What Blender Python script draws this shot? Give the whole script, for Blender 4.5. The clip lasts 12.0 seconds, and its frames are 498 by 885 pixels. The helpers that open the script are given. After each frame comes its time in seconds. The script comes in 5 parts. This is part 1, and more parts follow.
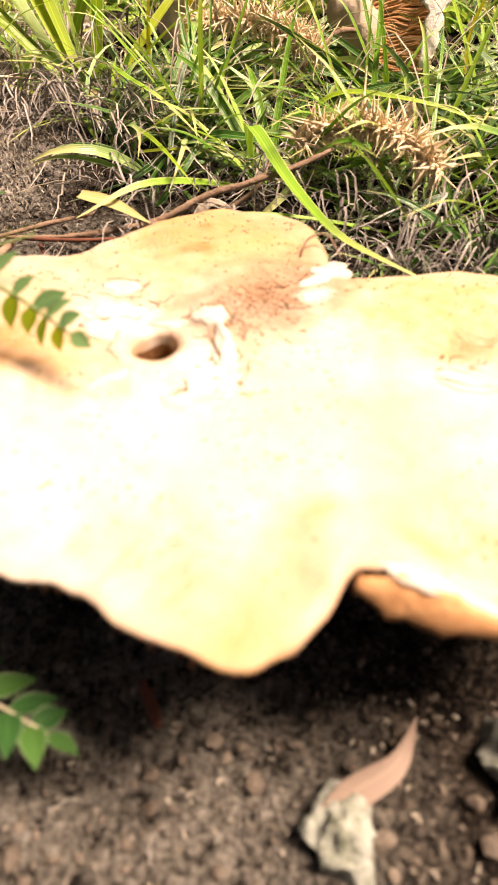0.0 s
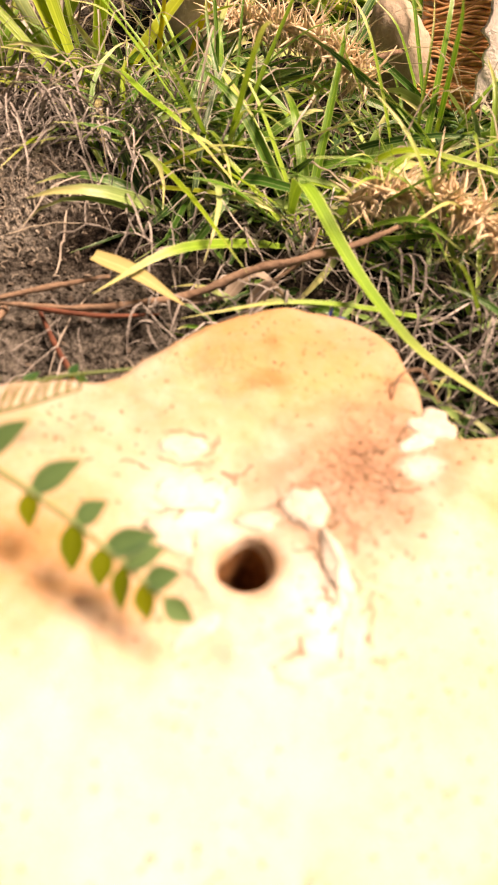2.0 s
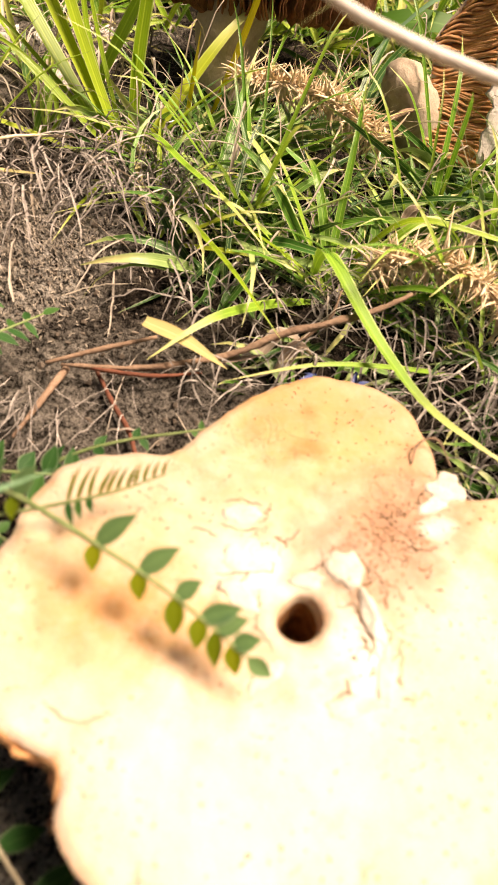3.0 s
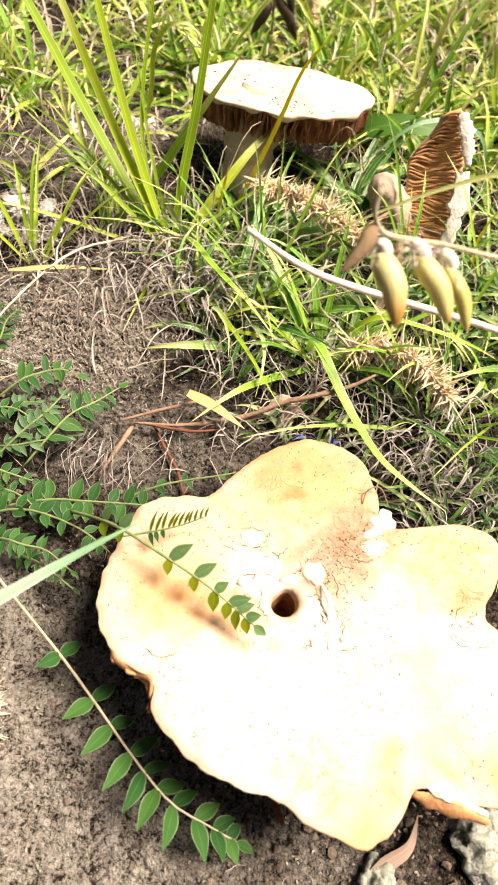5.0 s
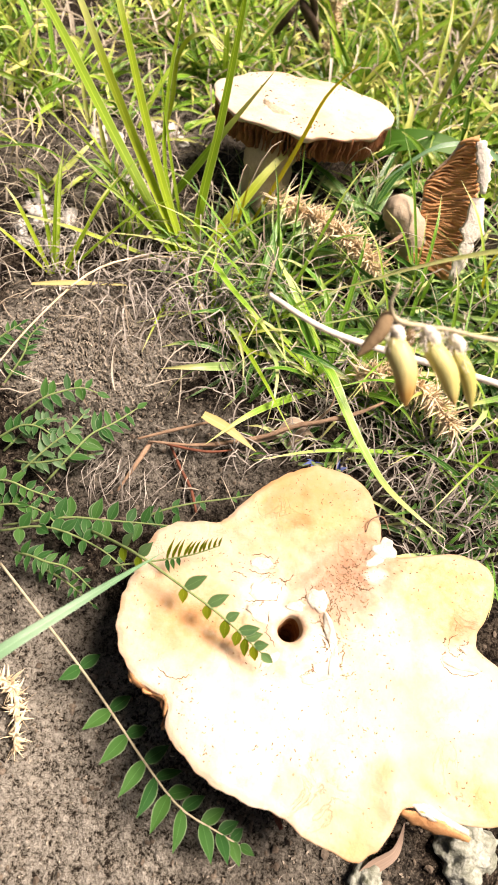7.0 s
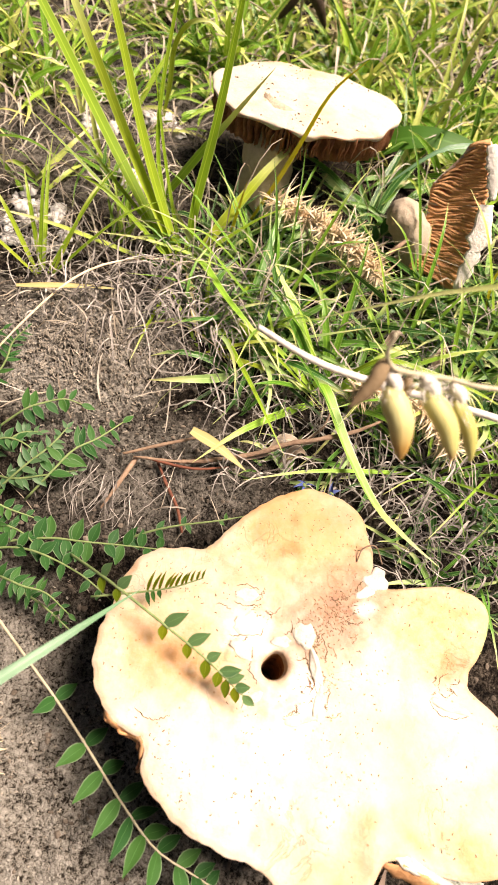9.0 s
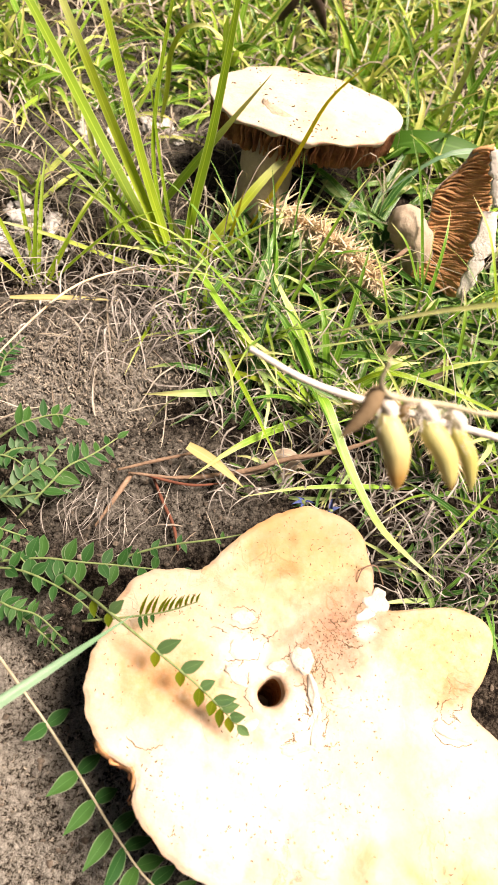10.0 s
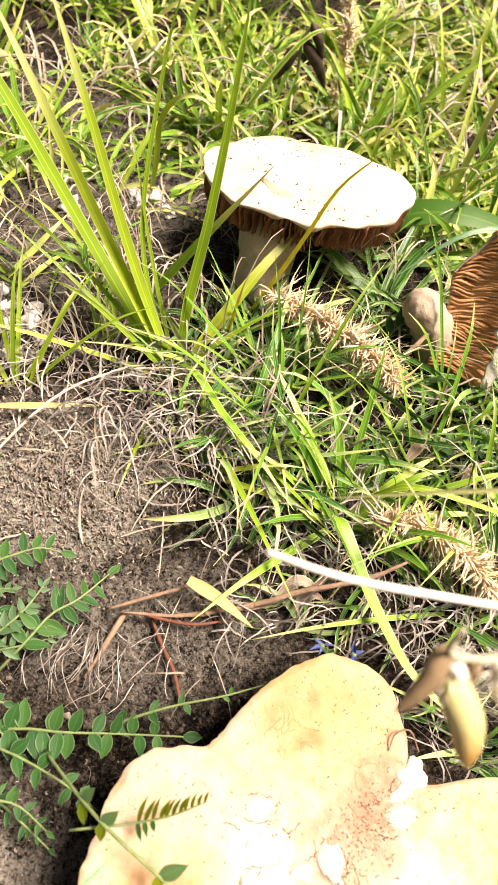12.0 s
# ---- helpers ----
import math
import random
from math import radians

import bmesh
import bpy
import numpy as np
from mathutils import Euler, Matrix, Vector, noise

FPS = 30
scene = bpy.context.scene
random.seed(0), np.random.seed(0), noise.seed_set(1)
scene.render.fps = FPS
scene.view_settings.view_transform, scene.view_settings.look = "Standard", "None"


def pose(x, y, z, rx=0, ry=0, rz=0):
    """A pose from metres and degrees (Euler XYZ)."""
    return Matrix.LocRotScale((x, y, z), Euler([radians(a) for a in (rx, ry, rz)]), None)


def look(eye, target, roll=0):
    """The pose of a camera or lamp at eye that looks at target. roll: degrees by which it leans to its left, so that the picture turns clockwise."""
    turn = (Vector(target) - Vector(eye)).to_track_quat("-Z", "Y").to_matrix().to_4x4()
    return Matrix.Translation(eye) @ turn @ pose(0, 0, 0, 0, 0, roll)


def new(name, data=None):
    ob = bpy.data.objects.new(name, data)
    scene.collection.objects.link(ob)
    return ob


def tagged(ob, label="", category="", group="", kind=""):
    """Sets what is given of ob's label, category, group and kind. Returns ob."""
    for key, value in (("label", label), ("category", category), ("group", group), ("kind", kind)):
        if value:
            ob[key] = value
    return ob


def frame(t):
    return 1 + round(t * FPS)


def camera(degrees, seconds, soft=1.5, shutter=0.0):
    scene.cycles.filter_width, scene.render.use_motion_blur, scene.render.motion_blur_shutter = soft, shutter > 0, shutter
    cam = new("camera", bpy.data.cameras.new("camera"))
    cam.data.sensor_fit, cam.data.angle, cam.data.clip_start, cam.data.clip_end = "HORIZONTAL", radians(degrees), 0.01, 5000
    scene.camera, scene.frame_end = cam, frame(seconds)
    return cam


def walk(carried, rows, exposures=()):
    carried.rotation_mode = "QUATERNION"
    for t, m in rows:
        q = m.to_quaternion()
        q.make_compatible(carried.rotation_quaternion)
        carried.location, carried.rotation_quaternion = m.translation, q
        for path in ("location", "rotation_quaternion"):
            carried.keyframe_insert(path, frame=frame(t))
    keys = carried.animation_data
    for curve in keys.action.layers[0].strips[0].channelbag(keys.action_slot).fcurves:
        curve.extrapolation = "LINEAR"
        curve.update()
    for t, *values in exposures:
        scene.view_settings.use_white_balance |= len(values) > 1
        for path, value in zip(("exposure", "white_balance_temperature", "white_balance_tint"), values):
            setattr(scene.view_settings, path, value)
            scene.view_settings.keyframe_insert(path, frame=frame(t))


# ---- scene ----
LENS = 42.0
cam = camera(LENS, 12.0, soft=0.8)
cam.data.dof.use_dof = True
cam.data.dof.focus_distance = 0.215
cam.data.dof.aperture_fstop = 28.0
PATH = [
    (0, (0.02199, -0.08495, 0.09316), (0.01165, 0.05284, -0.05143), -1.33),
    (0.5, (0.01337, -0.07504, 0.09499), (0.00773, 0.05936, -0.05301), 1.14),
    (1, (0.00779, -0.06424, 0.09555), (0.01112, 0.0663, -0.05593), 4.45),
    (1.5, (0.00241, -0.052, 0.09808), (0.01076, 0.076, -0.05536), 6.74),
    (2, (-0.00591, -0.04068, 0.10017), (0.00644, 0.08675, -0.05348), 8.93),
    (2.5, (-0.01388, -0.03634, 0.10777), (-0.0001, 0.09056, -0.04619), 9.42),
    (3, (-0.01831, -0.04103, 0.12443), (-0.00303, 0.0813, -0.03306), 10.22),
    (5, (-0.02484, -0.06471, 0.19577), (-0.01265, 0.04874, 0.03151), 10.62),
    (5.5, (-0.02478, -0.06741, 0.20412), (-0.01058, 0.04322, 0.03811), 12.28),
    (6, (-0.02593, -0.06405, 0.20686), (-0.009, 0.04407, 0.03946), 14.31),
    (6.5, (-0.02752, -0.05837, 0.20991), (-0.01353, 0.04854, 0.04146), 13.14),
    (7, (-0.03091, -0.05382, 0.21555), (-0.0184, 0.05066, 0.04547), 13.10),
    (9, (-0.02899, -0.03605, 0.21479), (-0.01534, 0.06248, 0.04128), 15.42),
    (9.5, (-0.0275, -0.0337, 0.21357), (-0.01483, 0.06466, 0.03988), 14.92),
    (10, (-0.02612, -0.02828, 0.21332), (-0.01465, 0.06985, 0.03943), 14.13),
    (10.5, (-0.02653, -0.02028, 0.21511), (-0.0122, 0.07575, 0.04025), 15.19),
    (11, (-0.02928, -0.01072, 0.21319), (-0.01696, 0.08733, 0.03931), 13.59),
    (11.5, (-0.03067, -0.00022, 0.20896), (-0.01931, 0.10137, 0.03706), 12.71),
    (12, (-0.03335, 0.01556, 0.20762), (-0.02081, 0.11742, 0.03596), 13.12),
]
walk(cam, [(t, look(eye, target, roll)) for t, eye, target, roll in PATH],
     exposures=[(0.0, 1.26, 8450, 30), (1.5, 1.18, 8900, 33), (2.5, 0.92, 9700, 37), (3.1, 1.15, 8600, 26), (5.0, 1.34, 7600, 21), (6.2, 1.17, 7500, 22), (9.8, 1.14, 7550, 23), (12.0, 1.38, 7600, 23)])

# ---- daylight: a bright, thinly veiled sky ----
SUN_UP, SUN_ROUND = radians(64), radians(80)
world = bpy.data.worlds.new("sky")
scene.world = world
world.use_nodes = True
wn = world.node_tree.nodes
sky = wn.new("ShaderNodeTexSky")
sky.sky_type, sky.sun_disc, sky.sun_elevation, sky.sun_rotation = "NISHITA", False, SUN_UP, SUN_ROUND
sky.air_density, sky.dust_density, sky.ozone_density = 1.0, 6.0, 0.6
wn["Background"].inputs["Strength"].default_value = 0.019
world.node_tree.links.new(sky.outputs[0], wn["Background"].inputs["Color"])
sun_data = bpy.data.lights.new("sun", "SUN")
sun_data.energy, sun_data.angle, sun_data.color = 5.2, radians(24), (1.0, 0.95, 0.87)
sun = new("sun", sun_data)
toward = Vector((math.sin(SUN_ROUND) * math.cos(SUN_UP), math.cos(SUN_ROUND) * math.cos(SUN_UP), math.sin(SUN_UP)))
sun.matrix_world = look(toward * 5, (0, 0, 0))

# ---- materials ----


def material(name):
    m = bpy.data.materials.new(name)
    m.use_nodes = True
    return m, m.node_tree.nodes, m.node_tree.links, m.node_tree.nodes["Principled BSDF"]


def put(links, socket, value):
    if isinstance(value, bpy.types.NodeSocket):
        links.new(value, socket)
    else:
        socket.default_value = value


def mathop(m, op, a, b=0.5, c=0.5):
    n = m.node_tree.nodes.new("ShaderNodeMath")
    n.operation = op
    for s, v in zip(n.inputs, (a, b, c)):
        put(m.node_tree.links, s, v)
    return n.outputs[0]


def mix(m, fac, a, b, blend="MIX"):
    n = m.node_tree.nodes.new("ShaderNodeMix")
    n.data_type, n.blend_type = "RGBA", blend
    put(m.node_tree.links, n.inputs[0], fac)
    for s, v in ((n.inputs[6], a), (n.inputs[7], b)):
        put(m.node_tree.links, s, (*v, 1.0) if isinstance(v, tuple) and len(v) == 3 else v)
    return n.outputs[2]


def coords(m):
    return m.node_tree.nodes.new("ShaderNodeTexCoord").outputs["Object"]


def noise_tex(m, scale, detail=4.0, rough=0.55, warp=0.0):
    n = m.node_tree.nodes.new("ShaderNodeTexNoise")
    n.inputs["Scale"].default_value, n.inputs["Detail"].default_value = scale, detail
    n.inputs["Roughness"].default_value, n.inputs["Distortion"].default_value = rough, warp
    m.node_tree.links.new(coords(m), n.inputs["Vector"])
    return n.outputs["Fac"]


def ramp(m, fac, *stops):
    n = m.node_tree.nodes.new("ShaderNodeValToRGB")
    put(m.node_tree.links, n.inputs[0], fac)
    els = n.color_ramp.elements
    while len(els) < len(stops):
        els.new(0.5)
    for e, (p, col) in zip(els, stops):
        e.position = p
        e.color = (*col, 1.0) if isinstance(col, tuple) else (col, col, col, 1.0)
    return n.outputs[0]


def bump(m, height, strength, distance):
    n = m.node_tree.nodes.new("ShaderNodeBump")
    n.inputs["Strength"].default_value, n.inputs["Distance"].default_value = strength, distance
    m.node_tree.links.new(height, n.inputs["Height"])
    return n.outputs[0]


def chance(m):
    """One random value for each object and each loose piece."""
    a = m.node_tree.nodes.new("ShaderNodeObjectInfo").outputs["Random"]
    b = m.node_tree.nodes.new("ShaderNodeNewGeometry").outputs["Random Per Island"]
    return mathop(m, "FRACT", mathop(m, "ADD", a, b))


def uv(m):
    sep = m.node_tree.nodes.new("ShaderNodeSeparateXYZ")
    m.node_tree.links.new(m.node_tree.nodes.new("ShaderNodeUVMap").outputs[0], sep.inputs[0])
    return sep.outputs[0], sep.outputs[1]


def blob(m, x, y, rx, ry, turn=0.0, soft=0.5, ragged=0.4, scale=90):
    """1 inside a ragged stain centred on (x, y), in the object's metres."""
    sep = m.node_tree.nodes.new("ShaderNodeSeparateXYZ")
    m.node_tree.links.new(coords(m), sep.inputs[0])
    dx, dy = mathop(m, "SUBTRACT", sep.outputs[0], x), mathop(m, "SUBTRACT", sep.outputs[1], y)
    c, s = math.cos(turn), math.sin(turn)
    u = mathop(m, "DIVIDE", mathop(m, "ADD", mathop(m, "MULTIPLY", dx, c), mathop(m, "MULTIPLY", dy, s)), rx)
    v = mathop(m, "DIVIDE", mathop(m, "SUBTRACT", mathop(m, "MULTIPLY", dy, c), mathop(m, "MULTIPLY", dx, s)), ry)
    r = mathop(m, "SQRT", mathop(m, "ADD", mathop(m, "MULTIPLY", u, u), mathop(m, "MULTIPLY", v, v)))
    r = mathop(m, "ADD", r, mathop(m, "MULTIPLY", mathop(m, "SUBTRACT", noise_tex(m, scale, 5), 0.5), ragged * 2))
    return ramp(m, r, (max(0.0, 1 - soft), 1.0), (1.0, 0.0))


def leaf_material(name, colours, tip=None, thin=0.35, margin=None, rough=0.32, rib=0.12, lines=0.14, veins=0.25, spec=0.45):
    """Leaf or blade: colours picked piece by piece, a paler rib, optional pale margin and dry tip (on grass also
    painted highlights), and light passing through.
    """
    m, n, l, b = material(name)
    pick = chance(m)
    col = ramp(m, pick, *[(i / max(1, len(colours) - 1), c) for i, c in enumerate(colours)])
    along, across = uv(m)
    col = mix(m, mathop(m, "MULTIPLY", noise_tex(m, 140, 3), 0.5), col, tuple(v * 0.6 for v in colours[0]))
    edge = mathop(m, "ABSOLUTE", mathop(m, "SUBTRACT", mathop(m, "MULTIPLY", across, 2.0), 1.0))
    ribbed = ramp(m, edge, (0.0, 1.0), (rib, 0.0))
    col = mix(m, mathop(m, "MULTIPLY", ribbed, 0.3), col, tuple(min(1, v * 1.8 + 0.05) for v in colours[-1]))
    stripe = n.new("ShaderNodeTexWave")
    stripe.inputs["Scale"].default_value = 2.2
    comb = n.new("ShaderNodeCombineXYZ")
    l.new(across, comb.inputs[0])
    l.new(comb.outputs[0], stripe.inputs["Vector"])
    col = mix(m, mathop(m, "MULTIPLY", stripe.outputs["Fac"], lines), col, tuple(v * 0.5 for v in colours[0]))
    if tip:
        dry = ramp(m, mathop(m, "ADD", along, mathop(m, "MULTIPLY", mathop(m, "SUBTRACT", pick, 0.5), 0.5)), (0.72, 0.0), (0.98, 1.0))
        col = mix(m, dry, col, tip)
    if margin:
        col = mix(m, ramp(m, edge, (0.8, 0.0), (0.97, 0.75)), col, margin)
    l.new(col, b.inputs["Base Color"])
    b.inputs["Roughness"].default_value = rough
    b.inputs["Specular IOR Level"].default_value = spec
    l.new(bump(m, stripe.outputs["Fac"], veins, 0.0003), b.inputs["Normal"])
    t = n.new("ShaderNodeBsdfTranslucent")
    l.new(mix(m, 0.5, col, mix(m, 1.0, col, (1.0, 1.0, 0.35), "MULTIPLY")), t.inputs["Color"])
    s = n.new("ShaderNodeMixShader")
    s.inputs[0].default_value = thin
    l.new(b.outputs[0], s.inputs[1]), l.new(t.outputs[0], s.inputs[2])
    l.new(s.outputs[0], n["Material Output"].inputs[0])
    return m


def plain_material(name, a, b_col, scale, rough=0.8, relief=0.0004, spec=0.2, vary=0.35):
    """Two-tone rough natural surface with grain at two sizes."""
    m, n, l, b = material(name)
    fac = mathop(m, "ADD", mathop(m, "MULTIPLY", noise_tex(m, scale, 6, 0.65), 0.7), mathop(m, "MULTIPLY", noise_tex(m, scale * 6, 3), 0.3))
    col = ramp(m, fac, (0.32, a), (0.68, b_col))
    col = mix(m, mathop(m, "MULTIPLY", chance(m), vary), col, tuple(v * 0.45 for v in a))
    l.new(col, b.inputs["Base Color"])
    b.inputs["Roughness"].default_value, b.inputs["Specular IOR Level"].default_value = rough, spec
    l.new(bump(m, noise_tex(m, scale * 4, 6), 0.7, relief), b.inputs["Normal"])
    return m


def soil_material():
    """Crumbly soil: pale crust and darker ground, the shade of pits between grains at three sizes put into both
    colours.
    """
    m, n, l, b = material("soil")
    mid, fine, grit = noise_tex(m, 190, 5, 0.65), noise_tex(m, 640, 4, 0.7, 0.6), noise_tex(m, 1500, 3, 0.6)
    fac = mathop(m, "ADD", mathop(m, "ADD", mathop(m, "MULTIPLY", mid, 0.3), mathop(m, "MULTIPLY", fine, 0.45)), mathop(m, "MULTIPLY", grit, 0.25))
    # Dark moist soil, taken near black to paint in the shade between grass blades.
    shaded_humus = ramp(m, fac, (0.42, (0.003, 0.002, 0.002)), (0.47, (0.010, 0.008, 0.006)), (0.52, (0.034, 0.026, 0.019)), (0.60, (0.11, 0.092, 0.070)))
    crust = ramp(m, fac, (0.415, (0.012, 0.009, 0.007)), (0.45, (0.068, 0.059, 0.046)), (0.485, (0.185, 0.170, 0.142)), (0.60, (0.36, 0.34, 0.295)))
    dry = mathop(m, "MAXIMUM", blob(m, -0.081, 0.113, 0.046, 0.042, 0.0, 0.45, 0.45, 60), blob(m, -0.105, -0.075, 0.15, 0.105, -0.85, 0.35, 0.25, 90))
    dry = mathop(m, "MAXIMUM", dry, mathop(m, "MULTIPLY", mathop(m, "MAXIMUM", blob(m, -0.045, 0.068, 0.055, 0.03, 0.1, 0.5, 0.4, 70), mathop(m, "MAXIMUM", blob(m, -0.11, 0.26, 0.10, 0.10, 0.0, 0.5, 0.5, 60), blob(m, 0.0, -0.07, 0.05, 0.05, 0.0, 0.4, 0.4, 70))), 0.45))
    l.new(mix(m, dry, shaded_humus, crust), b.inputs["Base Color"])
    b.inputs["Roughness"].default_value, b.inputs["Specular IOR Level"].default_value = 0.95, 0.1
    l.new(bump(m, mathop(m, "ADD", mathop(m, "MULTIPLY", mid, 0.9), mathop(m, "MULTIPLY", fine, 0.5)), 1.0, 0.005), b.inputs["Normal"])
    return m


def cap_material(name, stains_and_shade, patches=(), cream=(0.48, 0.28, 0.15), pale=(0.49, 0.435, 0.355), specks=0.8, edge=0.0):
    """Mushroom skin: off-white, cracking to cream, with dirt specks and the spots of stain and painted shade given as
    (x, y, rx, ry, turn, colour, strength).
    """
    m, n, l, b = material(name)
    broad = noise_tex(m, 26, 5, 0.6)
    col = mix(m, ramp(m, broad, (0.45, 0.0), (0.71, 1.0)), pale, cream)
    col = mix(m, ramp(m, noise_tex(m, 210, 5, 0.7), (0.55, 0.0), (0.75, 0.45)), col, (0.39, 0.27, 0.15))
    for x, y, rx, ry, turn, colour, strength in stains_and_shade:
        mask = mathop(m, "MULTIPLY", blob(m, x, y, rx, ry, turn, 0.75, 0.5, 130), strength)
        grain = ramp(m, noise_tex(m, 380, 4, 0.7), (0.25, 0.55), (0.6, 1.0))
        col = mix(m, mathop(m, "MULTIPLY", mask, grain), col, colour)
    for x, y, rx, ry, turn in patches:  # remains of the white veil
        col = mix(m, mathop(m, "MULTIPLY", blob(m, x, y, rx, ry, turn, 0.7, 0.6, 220), 0.7), col, (0.58, 0.545, 0.48))
    crease = ramp(m, mathop(m, "ABSOLUTE", mathop(m, "SUBTRACT", noise_tex(m, 70, 5, 0.6, 0.8), 0.5)), (0.0, 1.0), (0.014, 0.0))
    where = ramp(m, noise_tex(m, 40, 3), (0.52, 0.0), (0.66, 0.32))
    col = mix(m, mathop(m, "MULTIPLY", crease, where), col, (0.30, 0.18, 0.085))
    v = n.new("ShaderNodeTexVoronoi")
    v.inputs["Scale"].default_value = 300
    l.new(coords(m), v.inputs["Vector"])
    dots = ramp(m, v.outputs["Distance"], (0.06, 1.0), (0.13, 0.0))
    some = ramp(m, noise_tex(m, 75, 3), (0.44, 0.0), (0.54, 1.0))
    col = mix(m, mathop(m, "MULTIPLY", mathop(m, "MULTIPLY", dots, some), specks), col, (0.27, 0.15, 0.06))
    if edge:  # a tan margin of uneven width, painting in the curled rim's shading
        out = mathop(m, "ADD", uv(m)[0], mathop(m, "MULTIPLY", mathop(m, "SUBTRACT", noise_tex(m, 120, 5, 0.6), 0.5), 0.10))
        col = mix(m, mathop(m, "MULTIPLY", ramp(m, out, (0.982, 0.0), (1.01, 1.0)), edge), col, (0.33, 0.175, 0.07))
    l.new(col, b.inputs["Base Color"])
    b.inputs["Roughness"].default_value, b.inputs["Specular IOR Level"].default_value = 0.6, 0.3
    b.inputs["Subsurface Weight"].default_value, b.inputs["Subsurface Scale"].default_value = 0.12, 0.004
    relief = mathop(m, "ADD", mathop(m, "MULTIPLY", noise_tex(m, 150, 6, 0.6), 0.6), mathop(m, "MULTIPLY", noise_tex(m, 700, 4), 0.3))
    relief = mathop(m, "SUBTRACT", relief, mathop(m, "MULTIPLY", mathop(m, "MULTIPLY", crease, where), 0.8))
    l.new(bump(m, relief, 0.6, 0.0012), b.inputs["Normal"])
    return m


SOIL = soil_material()
# Grass blades: bright edge and tip highlights are put into margin and tip colours.
GRASS = leaf_material("grass", [(0.04, 0.15, 0.014), (0.17, 0.40, 0.026), (0.40, 0.61, 0.055), (0.66, 0.68, 0.22)], tip=(0.64, 0.60, 0.21), thin=0.25, margin=(0.46, 0.52, 0.17))
SHORT_GRASS = leaf_material("short_grass", [(0.008, 0.045, 0.009), (0.035, 0.16, 0.02), (0.13, 0.35, 0.04), (0.42, 0.58, 0.22)], tip=(0.50, 0.50, 0.21), thin=0.18, margin=(0.36, 0.52, 0.21))
BLADE = leaf_material("tuft_blade", [(0.20, 0.36, 0.018), (0.30, 0.47, 0.03), (0.45, 0.54, 0.05)], tip=(0.70, 0.72, 0.33), thin=0.36, margin=(0.46, 0.56, 0.17), lines=0.06)
TUFT = leaf_material("tuft_green", [(0.06, 0.20, 0.016), (0.16, 0.38, 0.03), (0.34, 0.53, 0.055)], tip=(0.56, 0.58, 0.22), thin=0.25, margin=(0.44, 0.56, 0.18))
GLAUCOUS = leaf_material("glaucous_blade", [(0.12, 0.27, 0.14), (0.18, 0.33, 0.18)], thin=0.22)
BROAD = leaf_material("broad_leaf", [(0.05, 0.17, 0.018), (0.085, 0.23, 0.025)], thin=0.4, rough=0.5, lines=0.03, veins=0.05, spec=0.3)
VETCH = leaf_material("vetch_leaflet", [(0.018, 0.078, 0.02), (0.032, 0.115, 0.026), (0.055, 0.15, 0.03)], margin=(0.19, 0.27, 0.15), thin=0.25, rough=0.55, rib=0.05, lines=0.0, veins=0.03, spec=0.15)
PALE_VETCH = leaf_material("pale_vetch_leaflet", [(0.09, 0.22, 0.09), (0.15, 0.30, 0.13)], margin=(0.30, 0.40, 0.24), thin=0.55, rough=0.5, rib=0.05, lines=0.0, veins=0.03)
YOUNG = leaf_material("young_leaflet", [(0.14, 0.23, 0.014), (0.24, 0.31, 0.02)], margin=(0.26, 0.29, 0.11), thin=0.6, rib=0.06, lines=0.04, veins=0.05)
DRY = leaf_material("dry_grass", [(0.18, 0.14, 0.10), (0.44, 0.38, 0.29), (0.70, 0.65, 0.55), (0.34, 0.29, 0.23)], thin=0.2, rough=0.6)
YELLOWED = leaf_material("yellowed_blade", [(0.60, 0.56, 0.03), (0.72, 0.62, 0.05)], tip=(0.60, 0.48, 0.07), thin=0.5)
CURL = leaf_material("curled_leaf", [(0.24, 0.15, 0.09), (0.52, 0.44, 0.34)], thin=0.2, rough=0.7, margin=(0.62, 0.56, 0.46))
STRAW = leaf_material("yellow_straw", [(0.56, 0.49, 0.20), (0.66, 0.58, 0.30)], thin=0.25, rough=0.6, margin=(0.36, 0.27, 0.11))
CAST = plain_material("soil_cast", (0.14, 0.115, 0.085), (0.52, 0.47, 0.385), 240, relief=0.0008, vary=0.6)
ROOT = plain_material("rootlet", (0.15, 0.13, 0.11), (0.58, 0.545, 0.49), 300, vary=0.95)
SPIKE = plain_material("dry_spikelet", (0.58, 0.40, 0.21), (0.88, 0.79, 0.60), 240, vary=0.25)
TWIG = plain_material("twig_bark", (0.17, 0.105, 0.068), (0.36, 0.25, 0.17), 260, relief=0.0008)
RED_TWIG = plain_material("red_stalk", (0.10, 0.035, 0.022), (0.22, 0.085, 0.05), 300)
STALK = plain_material("pale_stalk", (0.12, 0.18, 0.055), (0.25, 0.32, 0.14), 300, rough=0.6)
BLEACHED = plain_material("bleached_stem", (0.515, 0.484, 0.421), (0.640, 0.616, 0.562), 220, vary=0.05)
POD = leaf_material("seed_pod", [(0.55, 0.51, 0.15), (0.68, 0.63, 0.30)], tip=(0.44, 0.26, 0.07), thin=0.15, rough=0.5, lines=0.1)
STALK_DRY = plain_material("dry_stalk", (0.36, 0.31, 0.20), (0.58, 0.52, 0.38), 260)
HUSK = plain_material("dry_husk", (0.15, 0.095, 0.048), (0.34, 0.25, 0.145), 200)
FUZZ = plain_material("downy_calyx", (0.55, 0.50, 0.41), (0.84, 0.81, 0.74), 260, vary=0.15)
